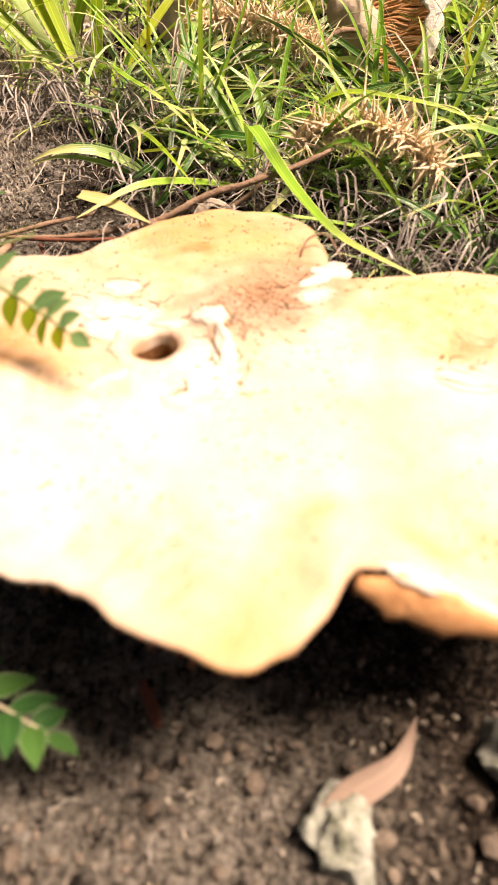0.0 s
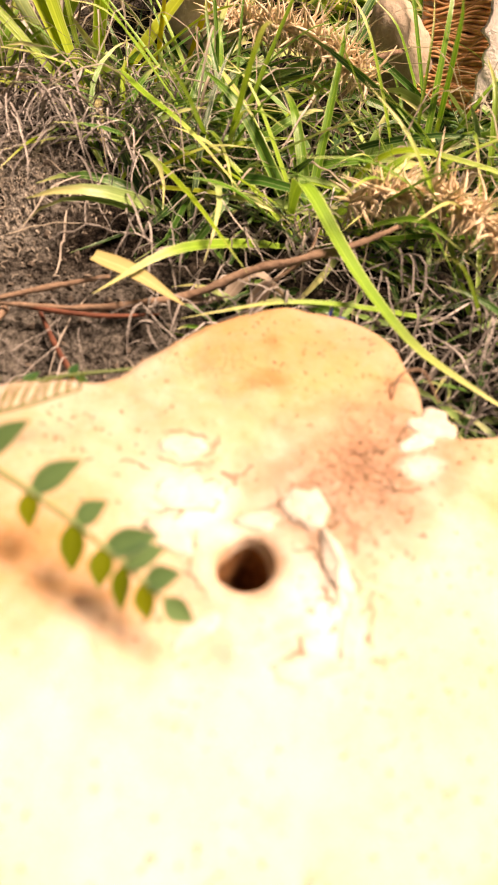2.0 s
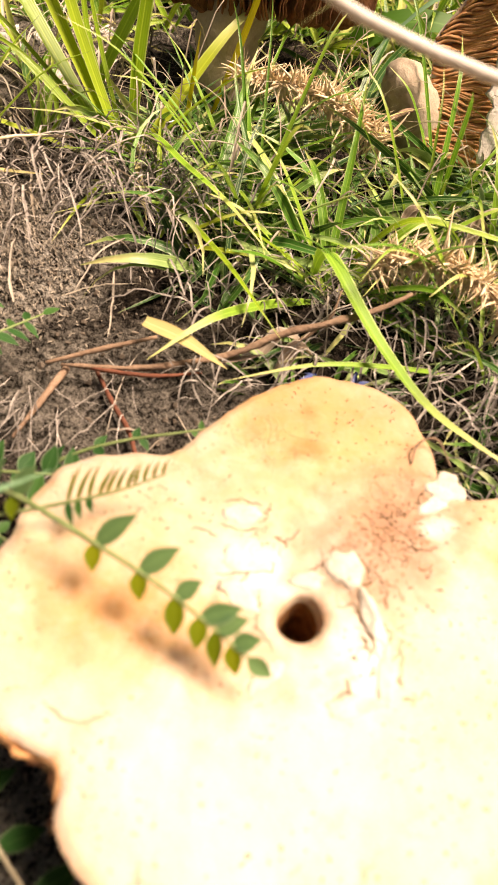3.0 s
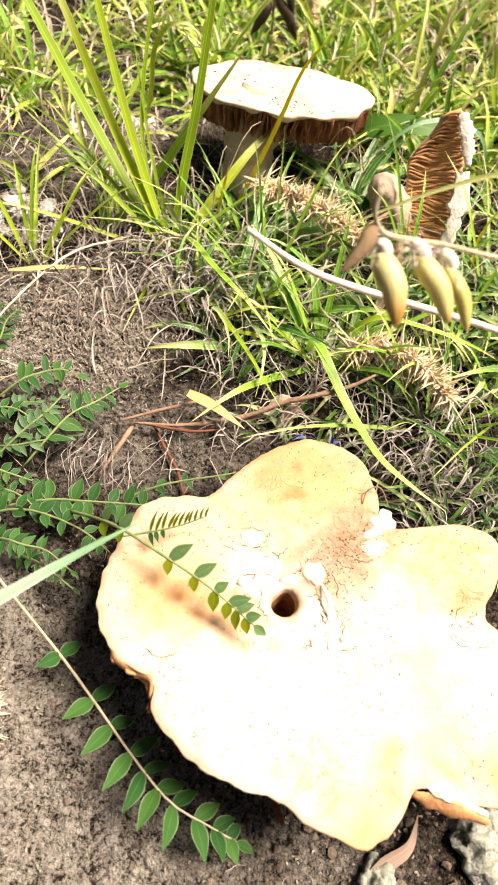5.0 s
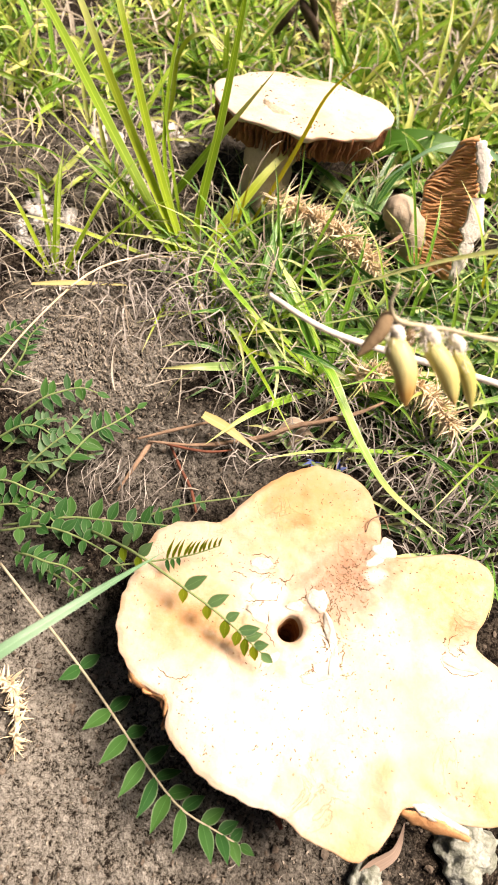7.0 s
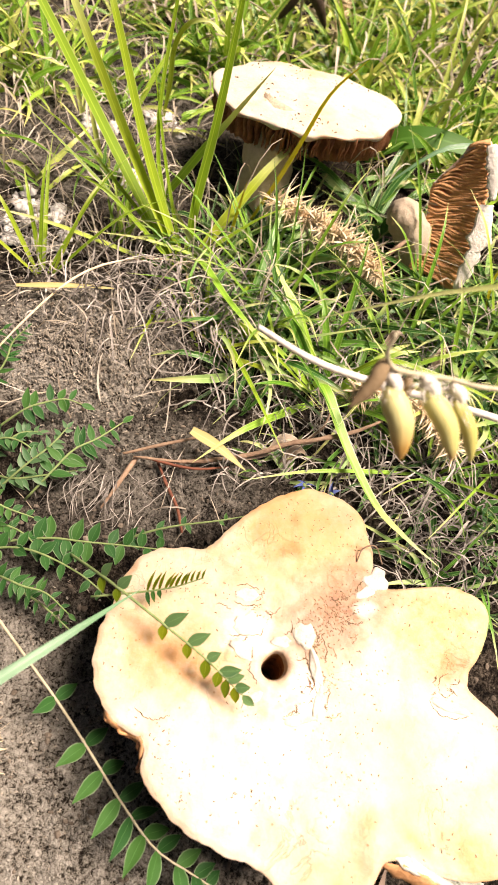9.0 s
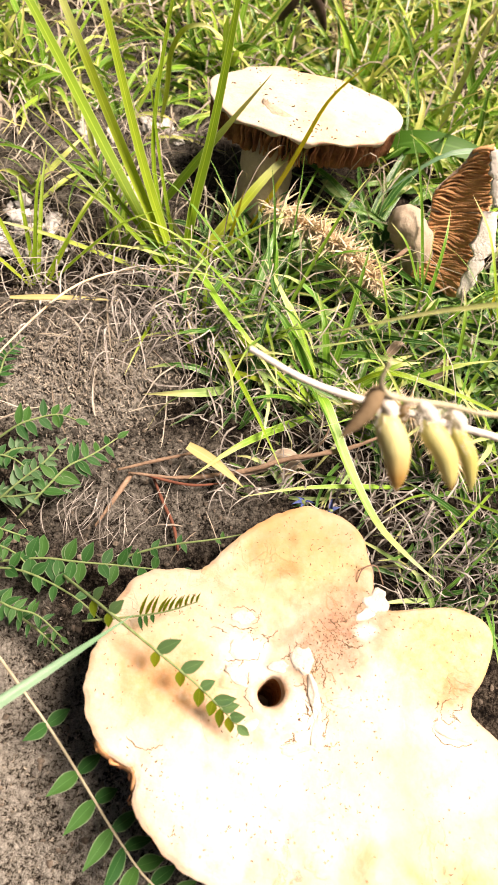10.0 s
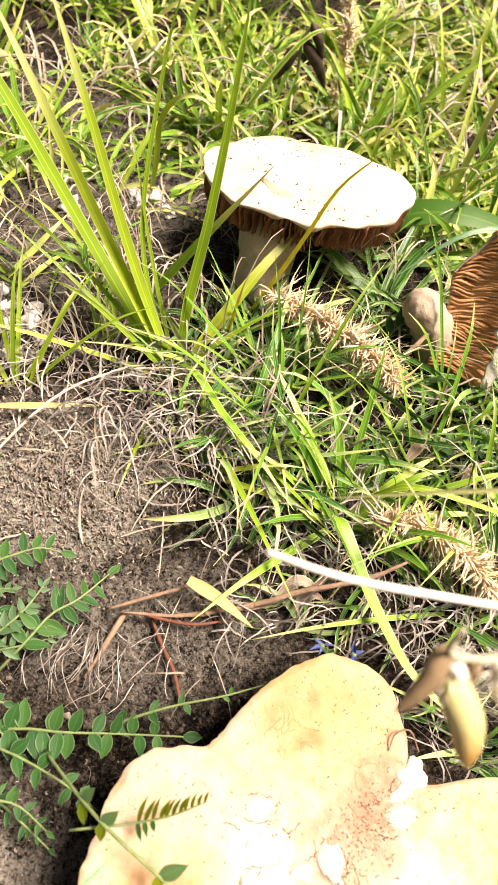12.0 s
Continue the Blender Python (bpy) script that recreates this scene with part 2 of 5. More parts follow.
DARK_POD = plain_material("dark_pod", (0.035, 0.025, 0.02), (0.10, 0.07, 0.05), 220, rough=0.5)
STONE = plain_material("lichened_stone", (0.085, 0.10, 0.055), (0.52, 0.54, 0.49), 150, relief=0.0016, vary=0.1)
CHALK = plain_material("white_stone", (0.34, 0.33, 0.30), (0.74, 0.73, 0.70), 150, relief=0.0014, vary=0.2)
CLOD = plain_material("clod", (0.06, 0.044, 0.032), (0.24, 0.20, 0.155), 260, relief=0.0008, vary=0.55)
PETAL = leaf_material("blue_petal", [(0.02, 0.035, 0.18), (0.05, 0.09, 0.34), (0.16, 0.22, 0.50)], thin=0.3)
GILL = plain_material("gill", (0.15, 0.052, 0.024), (0.44, 0.21, 0.10), 300, rough=0.75, vary=0.5)
GILL_TAN = plain_material("tan_gill", (0.43, 0.195, 0.078), (0.74, 0.42, 0.20), 240, rough=0.75, vary=0.3)
STEM = plain_material("mushroom_stem", (0.36, 0.285, 0.20), (0.58, 0.495, 0.38), 130, rough=0.75, relief=0.0008)
LINING = plain_material("hole_wall", (0.11, 0.035, 0.012), (0.42, 0.20, 0.075), 420, rough=0.85, relief=0.002)
PINK = leaf_material("withered_leaf", [(0.23, 0.16, 0.12), (0.34, 0.25, 0.19)], thin=0.2, rough=0.7)
SPECK = plain_material("dirt_speck", (0.06, 0.04, 0.02), (0.20, 0.115, 0.05), 400)
FLECK = plain_material("brown_fleck", (0.11, 0.066, 0.034), (0.29, 0.185, 0.095), 400, vary=0.6)
VEIL = plain_material("veil_scrap", (0.42, 0.37, 0.29), (0.60, 0.57, 0.50), 260, rough=0.7, relief=0.0006, vary=0.1)
TORN = plain_material("torn_white_flesh", (0.58, 0.53, 0.45), (0.80, 0.77, 0.71), 260, rough=0.7, relief=0.0006, vary=0.1)
FLESH = plain_material("torn_flesh", (0.383, 0.170, 0.068), (0.561, 0.357, 0.187), 200, rough=0.7)

# ---- building helpers: all lengths below in centimetres ----
CM = 0.01
BASE = {}
rng = np.random.default_rng(7)


def lump(x, y, scale, seed=0.0):
    return noise.noise(Vector((x * scale + seed, y * scale - seed, seed * 0.37)))


def smooth(a, b, x):
    t = min(1.0, max(0.0, (x - a) / (b - a)))
    return t * t * (3 - 2 * t)


def ground_z(x, y):
    """Height of the soil: it climbs gently, crests behind the mushrooms and is lumpy, with a bare mound and a scraped hollow."""
    r = math.hypot(x, y - 10)
    z = -0.5 + 0.09 * min(max(y, -7), 19) - 0.05 * max(0, min(y, 70) - 24)
    near = 1 - smooth(90, 300, r)
    z += near * (0.38 * lump(x, y, 0.16, 3.1) + 0.24 * lump(x, y, 0.5, 9.7) + 0.10 * lump(x, y, 1.5, 5.3))
    if r < 45:
        z += 0.10 * lump(x, y, 2.4, 1.9) - 0.16 * abs(lump(x, y, 3.6, 2.9)) + 0.06 * lump(x, y, 6.5, 6.1)
    z += 0.9 * math.exp(-(((x + 8) / 3.2) ** 2 + ((y - 11.5) / 2.4) ** 2))
    z -= 0.7 * math.exp(-(((x + 5.2) / 1.6) ** 2 + ((y - 0.5) / 4.0) ** 2))
    return z


def over(x, y, h):
    """A point h above the soil."""
    return (x, y, ground_z(x, y) + h)


def spline(points, n):
    """n points on a smooth curve through the given ones."""
    p = np.array(points, float)
    if len(p) == 2:
        return p[0] + (p[1] - p[0]) * np.linspace(0, 1, n)[:, None]
    q = np.vstack([2 * p[0] - p[1], p, 2 * p[-1] - p[-2]])
    out = []
    for s in np.linspace(0, len(p) - 1 - 1e-9, n):
        i, t = int(s), s - int(s)
        a, b, c, d = q[i : i + 4]
        out.append(0.5 * (2 * b + (c - a) * t + (2 * a - 5 * b + 4 * c - d) * t**2 + (3 * b - a - 3 * c + d) * t**3))
    return np.array(out)


def unit(v):
    v = np.asarray(v, float)
    return v / np.maximum(np.linalg.norm(v, axis=-1, keepdims=True), 1e-9)


def mesh(name, verts, faces, mat, uvs=None, soft=True):
    me = bpy.data.meshes.new(name)
    me.from_pydata(np.asarray(verts, float).tolist(), [], [tuple(int(i) for i in f) for f in faces])
    if uvs is not None:
        layer = me.uv_layers.new(name="UVMap")
        loops = np.empty(len(me.loops), np.int32)
        me.loops.foreach_get("vertex_index", loops)
        layer.data.foreach_set("uv", np.asarray(uvs, np.float32)[loops].ravel())
    me.materials.append(mat)
    me.polygons.foreach_set("use_smooth", [soft] * len(me.polygons))
    me.update()
    return me


def thing(name, at, label, category, group="", kind=""):
    """An Empty at the thing's base, in centimetres."""
    ob = new(name)
    ob.empty_display_size = 0.01
    ob.location = Vector(at) * CM
    BASE[ob] = np.array(at, float)
    return tagged(ob, label, category, group, kind)


def part(name, data, mat, parent, label="", kind=""):
    """Links verts, faces and perhaps uvs (world centimetres) as one mesh under a thing or a part."""
    verts, faces, *uvs = data
    base = BASE[parent]
    ob = new(name, mesh(name, (np.asarray(verts, float) - base) * CM, faces, mat, uvs[0] if uvs else None))
    ob.parent = parent
    BASE[ob] = base
    return tagged(ob, label, kind=kind)


def whole(name, data, mat, label, category, group="", kind="", soft=True):
    """A thing that is one mesh, standing at its lowest middle."""
    verts, faces, *uvs = data
    verts = np.asarray(verts, float)
    base = np.array([*verts[:, :2].mean(0), verts[:, 2].min()])
    ob = new(name, mesh(name, (verts - base) * CM, faces, mat, uvs[0] if uvs else None, soft))
    ob.location = Vector(base) * CM
    BASE[ob] = base
    return tagged(ob, label, category, group, kind)


def join(*pieces):
    verts, faces, uvs, k = [], [], [], 0
    for v, f, *u in pieces:
        verts.append(np.asarray(v, float))
        faces += [tuple(i + k for i in face) for face in f]
        uvs.append(np.asarray(u[0], float) if u else np.zeros((len(v), 2)))
        k += len(v)
    return np.vstack(verts), faces, np.vstack(uvs)


def tube(points, radii, n=8, sides=8, knobs=0.0):
    """A tapered round stem along a curve, closed at both ends."""
    p = spline(points, n)
    r = np.interp(np.linspace(0, 1, n), np.linspace(0, 1, len(radii)), radii)
    tan = unit(np.gradient(p, axis=0))
    a = unit(np.cross(tan, [0.31, 0.17, 0.93] if abs(tan[n // 2][2]) < 0.8 else [0.9, 0.2, 0.1]))
    b = np.cross(tan, a)
    verts, faces, uvs = [], [], []
    for i in range(n):
        for j in range(sides):
            w = 2 * math.pi * j / sides
            k = r[i] * (1 + knobs * noise.noise(Vector((i * 0.7, 2 * math.cos(w), 2 * math.sin(w) + p[i][0]))))
            verts.append(p[i] + k * (math.cos(w) * a[i] + math.sin(w) * b[i]))
            uvs.append((i / (n - 1), j / sides))
    for i in range(n - 1):
        for j in range(sides):
            k = (j + 1) % sides
            faces.append((i * sides + j, i * sides + k, (i + 1) * sides + k, (i + 1) * sides + j))
    faces += [tuple(range(sides - 1, -1, -1)), tuple((n - 1) * sides + j for j in range(sides))]
    return np.array(verts), faces, np.array(uvs)


def strips(paths, widths, side, fold=0.25):
    """Folded ribbons: paths N x K x 3, widths N x K, side vectors N x K x 3."""
    N, K, _ = paths.shape
    tan = unit(np.gradient(paths, axis=1))
    nor = unit(np.cross(side, tan))
    half = widths[..., None] / 2
    v = np.stack([paths - side * half, paths - nor * half * 2 * fold, paths + side * half], 2)
    idx = np.arange(N * K * 3).reshape(N, K, 3)
    f = np.concatenate([np.stack([idx[:, :-1, c], idx[:, :-1, c + 1], idx[:, 1:, c + 1], idx[:, 1:, c]], -1).reshape(-1, 4) for c in (0, 1)])
    u = np.empty((N, K, 3, 2))
    u[..., 0] = np.linspace(0, 1, K)[None, :, None]
    u[..., 1] = np.array([0, 0.5, 1.0])
    return v.reshape(-1, 3), f, u.reshape(-1, 2)


def blade(points, width, facing=(0, -0.5, 1), n=14, fold=0.22, base=0.55, twist=0.0):
    """One long grass blade along a curve."""
    p = spline(points, n)
    s = np.linspace(0, 1, n)
    w = width * np.minimum(1, base + (1 - base) * s / 0.25) * np.maximum(0.03, 1 - s**2.6)
    tan = unit(np.gradient(p, axis=0))
    side = unit(np.cross(tan, np.asarray(facing, float)))
    up = np.cross(side, tan)
    ang = (twist * s)[:, None]
    side = side * np.cos(ang) + up * np.sin(ang)
    return strips(p[None], w[None], side[None], fold)


def leaflet(root, way, up, length, width, cup=0.18, droop=0.1, blunt=0.0):
    """One small pointed-oval leaf with a sunk midrib."""
    way, up = unit(way), np.asarray(up, float)
    side = unit(np.cross(way, up))
    up = np.cross(side, way)
    rows, verts, uvs, faces = 7, [], [], []
    for i in range(rows):
        s = i / (rows - 1)
        w = width * (math.sin(math.pi * min(1, 0.06 + s * 0.94) ** (0.8 + blunt)) * (1 - (0.4 - 2 * blunt) * s * s) + 0.02) * 0.5
        c = np.asarray(root) + way * length * s - up * droop * length * s * s
        for q in (-1, -0.55, 0, 0.55, 1):
            verts.append(c + side * w * q + up * cup * width * (abs(q) ** 1.5) * math.sin(math.pi * s) * 0.6)
            uvs.append((s, (q + 1) / 2))
    for i in range(rows - 1):
        for j in range(4):
            k = i * 5 + j
            faces.append((k, k + 1, k + 6, k + 5))
    return np.array(verts), faces, np.array(uvs)


def pebble(at, rx, ry, rz, seed=0.0, rough=0.25, rings=9, sides=14, turn=0.0):
    verts, faces = [], []
    for i in range(rings + 1):
        a = math.pi * (0.02 + 0.96 * i / rings)
        for j in range(sides):
            b = 2 * math.pi * j / sides
            d = Vector((math.sin(a) * math.cos(b), math.sin(a) * math.sin(b), math.cos(a)))
            k = 1 + rough * noise.noise(d * 1.6 + Vector((seed, 0, seed * 2))) + rough * 0.5 * noise.noise(d * 4 + Vector((seed * 3, 1, 0)))
            x, y = d.x * rx * k, d.y * ry * k
            verts.append((at[0] + x * math.cos(turn) - y * math.sin(turn), at[1] + x * math.sin(turn) + y * math.cos(turn), at[2] + d.z * rz * k))
    for i in range(rings):
        for j in range(sides):
            k = (j + 1) % sides
            faces.append((i * sides + j, (i + 1) * sides + j, (i + 1) * sides + k, i * sides + k))
    faces += [tuple(range(sides)), tuple(rings * sides + j for j in range(sides - 1, -1, -1))]
    return np.array(verts), faces


# ---- ground: one sheet, fine near the mushrooms, out to the horizon ----


def spread(n, near, far, power):
    s = np.linspace(-1, 1, n)
    return near * s + (far - near) * np.sign(s) * np.abs(s) ** power


gx = spread(561, 26, 40000, 31)
gy = 14 + spread(601, 30, 40000, 31)
verts = [(x, y, ground_z(x, y)) for y in gy for x in gx]
W = len(gx)
faces = [(j * W + i, j * W + i + 1, (j + 1) * W + i + 1, (j + 1) * W + i) for j in range(len(gy) - 1) for i in range(W - 1)]
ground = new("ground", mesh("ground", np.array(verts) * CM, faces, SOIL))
tagged(ground, "bare grey-brown crumbly soil of a dry meadow", "ground", kind="structure")

# ---- the large flat mushroom cap with a hole in it ----
LOBES = [(2, 5.9), (15, 6.75), (22, 7.15), (30, 6.4), (38, 4.7), (46, 4.4), (55, 5.15), (66, 5.95), (80, 6.1), (92, 5.5), (108, 4.7), (124, 4.05),
         (134, 4.5), (146, 5.02), (165, 5.0), (190, 4.98), (202, 4.65), (215, 4.05), (223, 4.4), (246, 4.62), (268, 4.75), (280, 5.45), (290, 5.9),
         (299, 5.64), (304, 5.40), (308.5, 5.5), (313.5, 6.2), (321, 7.3), (333, 8.3), (346, 8.0), (355, 6.7)]


def reach(deg):
    """Distance of the cap's edge from its middle in a direction."""
    a = [p[0] for p in LOBES]
    r = [p[1] for p in LOBES]
    a = [a[-2] - 360, a[-1] - 360] + a + [a[0] + 360, a[1] + 360]
    r = r[-2:] + r + r[:2]
    for i in range(1, len(a) - 2):
        if a[i] <= deg <= a[i + 1]:
            t = (deg - a[i]) / (a[i + 1] - a[i])
            m0 = (r[i + 1] - r[i - 1]) / (a[i + 1] - a[i - 1]) * (a[i + 1] - a[i])
            m1 = (r[i + 2] - r[i]) / (a[i + 2] - a[i]) * (a[i + 1] - a[i])
            return (2 * t**3 - 3 * t**2 + 1) * r[i] + (t**3 - 2 * t**2 + t) * m0 + (3 * t**2 - 2 * t**3) * r[i + 1] + (t**3 - t**2) * m1
    return r[2]


def cap_top(x, y, s):
    """Height of the cap's skin; s is the share of the way out to the edge."""
    z = 2.62 - 0.03 * x - 0.075 * y
    z += 0.16 * lump(x, y, 0.33, 2.2) + 0.07 * lump(x, y, 0.9, 7.7) + 0.03 * lump(x, y, 2.6, 4.1) + 0.05 * s * lump(x, y, 1.7, 12.0)
    z += 0.3 * math.exp(-(((x - 3.0) / 0.7) ** 2 + ((y + 4.0) / 1.0) ** 2))
    z -= 0.12 * math.exp(-(((x - 2.0) / 1.0) ** 2 + ((y - 2.2) / 0.8) ** 2))
    z -= 0.25 * math.exp(-(((x - 5.4) / 0.8) ** 2 + ((y - 0.6) / 0.7) ** 2))
    z += 0.09 * math.exp(-((math.hypot(x, y) - 0.62) / 0.2) ** 2)
    z -= 0.2 * math.exp(-(((x + 1.6) / 1.6) ** 2 + ((y + 4.5) / 0.9) ** 2))
    r, a = math.hypot(x, y), math.atan2(y, x)
    if r < 2.2:  # crumpled ring of old veil round the hole
        k = smooth(-2.2, -1.6, a) * (1 - smooth(0.6, 1.2, a)) + 0.7 * smooth(1.7, 2.2, a)
        z += 0.13 * k * math.exp(-((r - 1.15 - 0.35 * lump(x, y, 1.3, 4.7)) / 0.11) ** 2) + 0.06 * k * abs(lump(x, y, 3.2, 8.1)) * math.exp(-((r - 1.0) / 0.5) ** 2)
    return z - 0.06 * smooth(0.95, 1.0, s) ** 2


big = thing("mushroom", (0.3, -0.2, ground_z(0.3, -0.2)), "large flat cream-white mushroom with a wavy, holed cap", "mushroom", "mushrooms")
SEG = 288
HOLE = 0.385
verts, faces = [], []
hole_rings = 4
for i in range(hole_rings):  # lip of the hole
    t = i / (hole_rings - 1)
    for j in range(SEG):
        a = 2 * math.pi * j / SEG
        k = HOLE * (0.85 + 0.15 * t) * (1 + 0.07 * math.sin(2 * a + 0.6) + 0.34 * max(0, math.sin(a + 0.15)) ** 5 + 0.05 * lump(math.cos(a), math.sin(a), 1.4, t * 2))
        x, y = k * math.cos(a), k * math.sin(a)
        verts.append((x, y, cap_top(x, y, 0) - 0.22 * (1 - t)))


def rim(deg):
    a = radians(deg)
    return reach(deg) + 0.05 * lump(math.cos(a) * 6, math.sin(a) * 6, 1.0, 1.1) + 0.07 * lump(math.cos(a) * 6, math.sin(a) * 6, 2.3, 2.1) + 0.03 * lump(math.cos(a) * 6, math.sin(a) * 6, 7.0, 4.1)


for i in range(1, 63):
    t = i / 62
    for j in range(SEG):
        deg = 360 * j / SEG
        a = radians(deg)
        edge = rim(deg)
        s = HOLE / edge + (1 - HOLE / edge) * (0.5 * t + 0.5 * (1 - (1 - t) ** 1.6)) if t < 1 else 1.0
        k = edge * s
        if i < 6:
            k *= 1 + (0.07 * math.sin(2 * a + 0.6) + 0.34 * max(0, math.sin(a + 0.15)) ** 5) * (1 - i / 6)
        x, y = k * math.cos(a), k * math.sin(a)
        verts.append((x, y, cap_top(x, y, s)))
for out, down in ((0.012, 0.025), (0.015, 0.07), (-0.01, 0.12), (-0.06, 0.16), (-0.16, 0.19)):  # rounded rim, then the flesh turning under
    for j in range(SEG):
        deg = 360 * j / SEG
        a = radians(deg)
        edge = rim(deg)
        x, y = edge * math.cos(a), edge * math.sin(a)
        verts.append(((edge + out) * math.cos(a), (edge + out) * math.sin(a), cap_top(x, y, 1) - down * (1 + 0.3 * lump(x, y, 0.6, 8.0))))
for i in range(hole_rings + 62 + 4):
    for j in range(SEG):
        k = (j + 1) % SEG
        faces.append((i * SEG + j, i * SEG + k, (i + 1) * SEG + k, (i + 1) * SEG + j))
bx, by = 0.3 * CM, -0.2 * CM
SKIN = cap_material("cap_skin", [
    (0.006 - bx, 0.042 - by, 0.042, 0.030, 0.0, (0.45, 0.262, 0.105), 0.9),
    (0.052 - bx, 0.019 - by, 0.033, 0.024, 0.2, (0.45, 0.265, 0.10), 0.9),
    (-0.033 - bx, 0.012 - by, 0.032, 0.028, 0.5, (0.47, 0.31, 0.16), 0.7),
    (0.018 - bx, 0.0195 - by, 0.029, 0.0165, 0.8, (0.25, 0.135, 0.080), 1.0),
    (0.013 - bx, 0.008 - by, 0.011, 0.008, 0.75, (0.334, 0.228, 0.152), 0.75),
    # Orange stain below the sprig, with the sprig's soft shadow painted into it.
    (-0.027 - bx, -0.001 - by, 0.027, 0.014, -0.3, (0.42, 0.225, 0.085), 0.9),
    (-0.030 - bx, 0.000 - by, 0.007, 0.005, 0.9, (0.40, 0.20, 0.075), 0.4),
    (-0.034 - bx, -0.006 - by, 0.005, 0.004, 0.3, (0.40, 0.20, 0.075), 0.4),
    (0.0175 - bx, -0.0535 - by, 0.009, 0.005, 0.3, (0.410, 0.236, 0.076), 0.75),
    (0.0265 - bx, -0.0355 - by, 0.004, 0.006, -0.3, (0.43, 0.25, 0.09), 0.65),
    (0.0395 - bx, -0.0385 - by, 0.007, 0.0035, -0.6, (0.42, 0.235, 0.08), 0.85),
    (0.054 - bx, -0.041 - by, 0.014, 0.008, -0.4, (0.42, 0.25, 0.085), 0.85),
    (0.042 - bx, -0.031 - by, 0.014, 0.010, 0.2, (0.47, 0.335, 0.17), 0.6),
    (0.003 - bx, 0.036 - by, 0.005, 0.004, 0.0, (0.304, 0.144, 0.046), 0.9),
    (0.004 - bx, 0.047 - by, 0.003, 0.004, 0.0, (0.342, 0.182, 0.068), 0.8),
    (0.054 - bx, 0.007 - by, 0.009, 0.006, 0.9, (0.334, 0.175, 0.068), 0.85),
    (0.026 - bx, -0.020 - by, 0.022, 0.026, 0.4, (0.50, 0.40, 0.25), 0.5),
    (0.000 - bx, 0.000 - by, 0.0060, 0.0058, 0.0, (0.33, 0.17, 0.06), 0.9),
], [(0.027 - bx, 0.021 - by, 0.0045, 0.003, 0.3), (0.010 - bx, -0.006 - by, 0.006, 0.011, 0.3), (-0.008 - bx, 0.009 - by, 0.009, 0.008, 0.0)], edge=0.3)
share = [math.hypot(x, y) / rim(math.degrees(math.atan2(y, x)) % 360) for x, y, z in verts]
cap = part("cap", (verts, faces, [(k, 0.5) for k in share]), SKIN, big)
for p in cap.data.polygons:
    p.use_smooth = True


def gill_plates(radius_of, inner, under, depth, count, wave=0.06, full=2):
    """Thin radial plates below a cap round the origin, one by one; under gives the flesh's height."""
    for i in range(count):
        a = 2 * math.pi * (i + 0.3 * rng.random()) / count
        outer = radius_of(math.degrees(a)) - 0.07
        start = min(inner, outer * 0.6) if i % full == 0 else outer * (0.45 + 0.25 * rng.random())
        verts, faces = [], []
        phase = rng.uniform(0, 6)
        for n in range(7):
            r = start + (outer - start) * n / 6
            b = a + wave * math.sin(r * 2.2 + phase) / max(1.0, r)
            x, y = r * math.cos(b), r * math.sin(b)
            z = under(x, y, r / (outer + 0.07))
            d = depth * (0.7, 0.95, 1.0, 1.0, 0.98, 0.94, 0.8)[n] * (1 + 0.1 * math.sin(r * 5 + phase))
            px, py = -math.sin(b), math.cos(b)
            for level in range(4):  # wavy from root to edge
                q = wave * 0.55 * math.sin(level * 1.9 + phase + r) * (level > 0)
                w = (0.04, 0.028, 0.02, 0.016)[level]
                for side in (-1, 1):
                    verts.append((x + px * (q + side * w), y + py * (q + side * w), z + 0.06 - (d + 0.06) * level / 3))
        loop = (0, 2, 4, 6, 7, 5, 3, 1)
        for n in range(6):
            for q in range(8):
                i0, i1 = loop[q], loop[(q + 1) % 8]
                faces.append((n * 8 + i0, n * 8 + i1, n * 8 + 8 + i1, n * 8 + 8 + i0))
        yield np.array(verts), faces + [loop[::-1], tuple(48 + i for i in loop)]


def ring_sheet(rows, seg=SEG, close=False):
    """A surface of rings, each row a list of seg points."""
    verts = np.vstack([np.array(row, float) for row in rows])
    faces = [(i * seg + j, i * seg + (j + 1) % seg, (i + 1) * seg + (j + 1) % seg, (i + 1) * seg + j) for i in range(len(rows) - 1) for j in range(seg)]
    if close:
        faces.append(tuple((len(rows) - 1) * seg + j for j in range(seg)))
    return verts, faces


under_rows = []
for inset, down in ((0.1, 0.22), (0.35, 0.42), (0.8, 0.62), (1.6, 0.8), (3.0, 0.95)):
    row = []
    for j in range(SEG):
        deg = 360 * j / SEG
        a, edge = radians(deg), rim(deg)
        k = max(0.6, edge - inset)
        row.append((k * math.cos(a), k * math.sin(a), cap_top(edge * math.cos(a), edge * math.sin(a), 1) * 0.5 + cap_top(k * math.cos(a), k * math.sin(a), 0.8) * 0.5 - down))
    under_rows.append(row)
part("underside", ring_sheet(under_rows), FLESH, big, "orange-brown flesh under the cap's edge")
rows = []
for i in range(7):
    t = i / 6
    row = []
    for j in range(48):
        a = 2 * math.pi * j / 48
        k = 0.338 * (1 - 0.22 * t + 0.4 * t * lump(math.cos(a), math.sin(a), 2.5, 4 * t)) * (1 + 0.07 * math.sin(2 * a + 0.6) + 0.34 * (1 - 0.5 * t) * max(0, math.sin(a + 0.15)) ** 5)
        row.append((k * math.cos(a), k * math.sin(a), cap_top(k * math.cos(a), k * math.sin(a), 0) - 0.2 - 2.4 * t))
    rows.append(row)
part("hole_lining", ring_sheet(rows, 48, True), LINING, big, "dark brown wall of the hole")
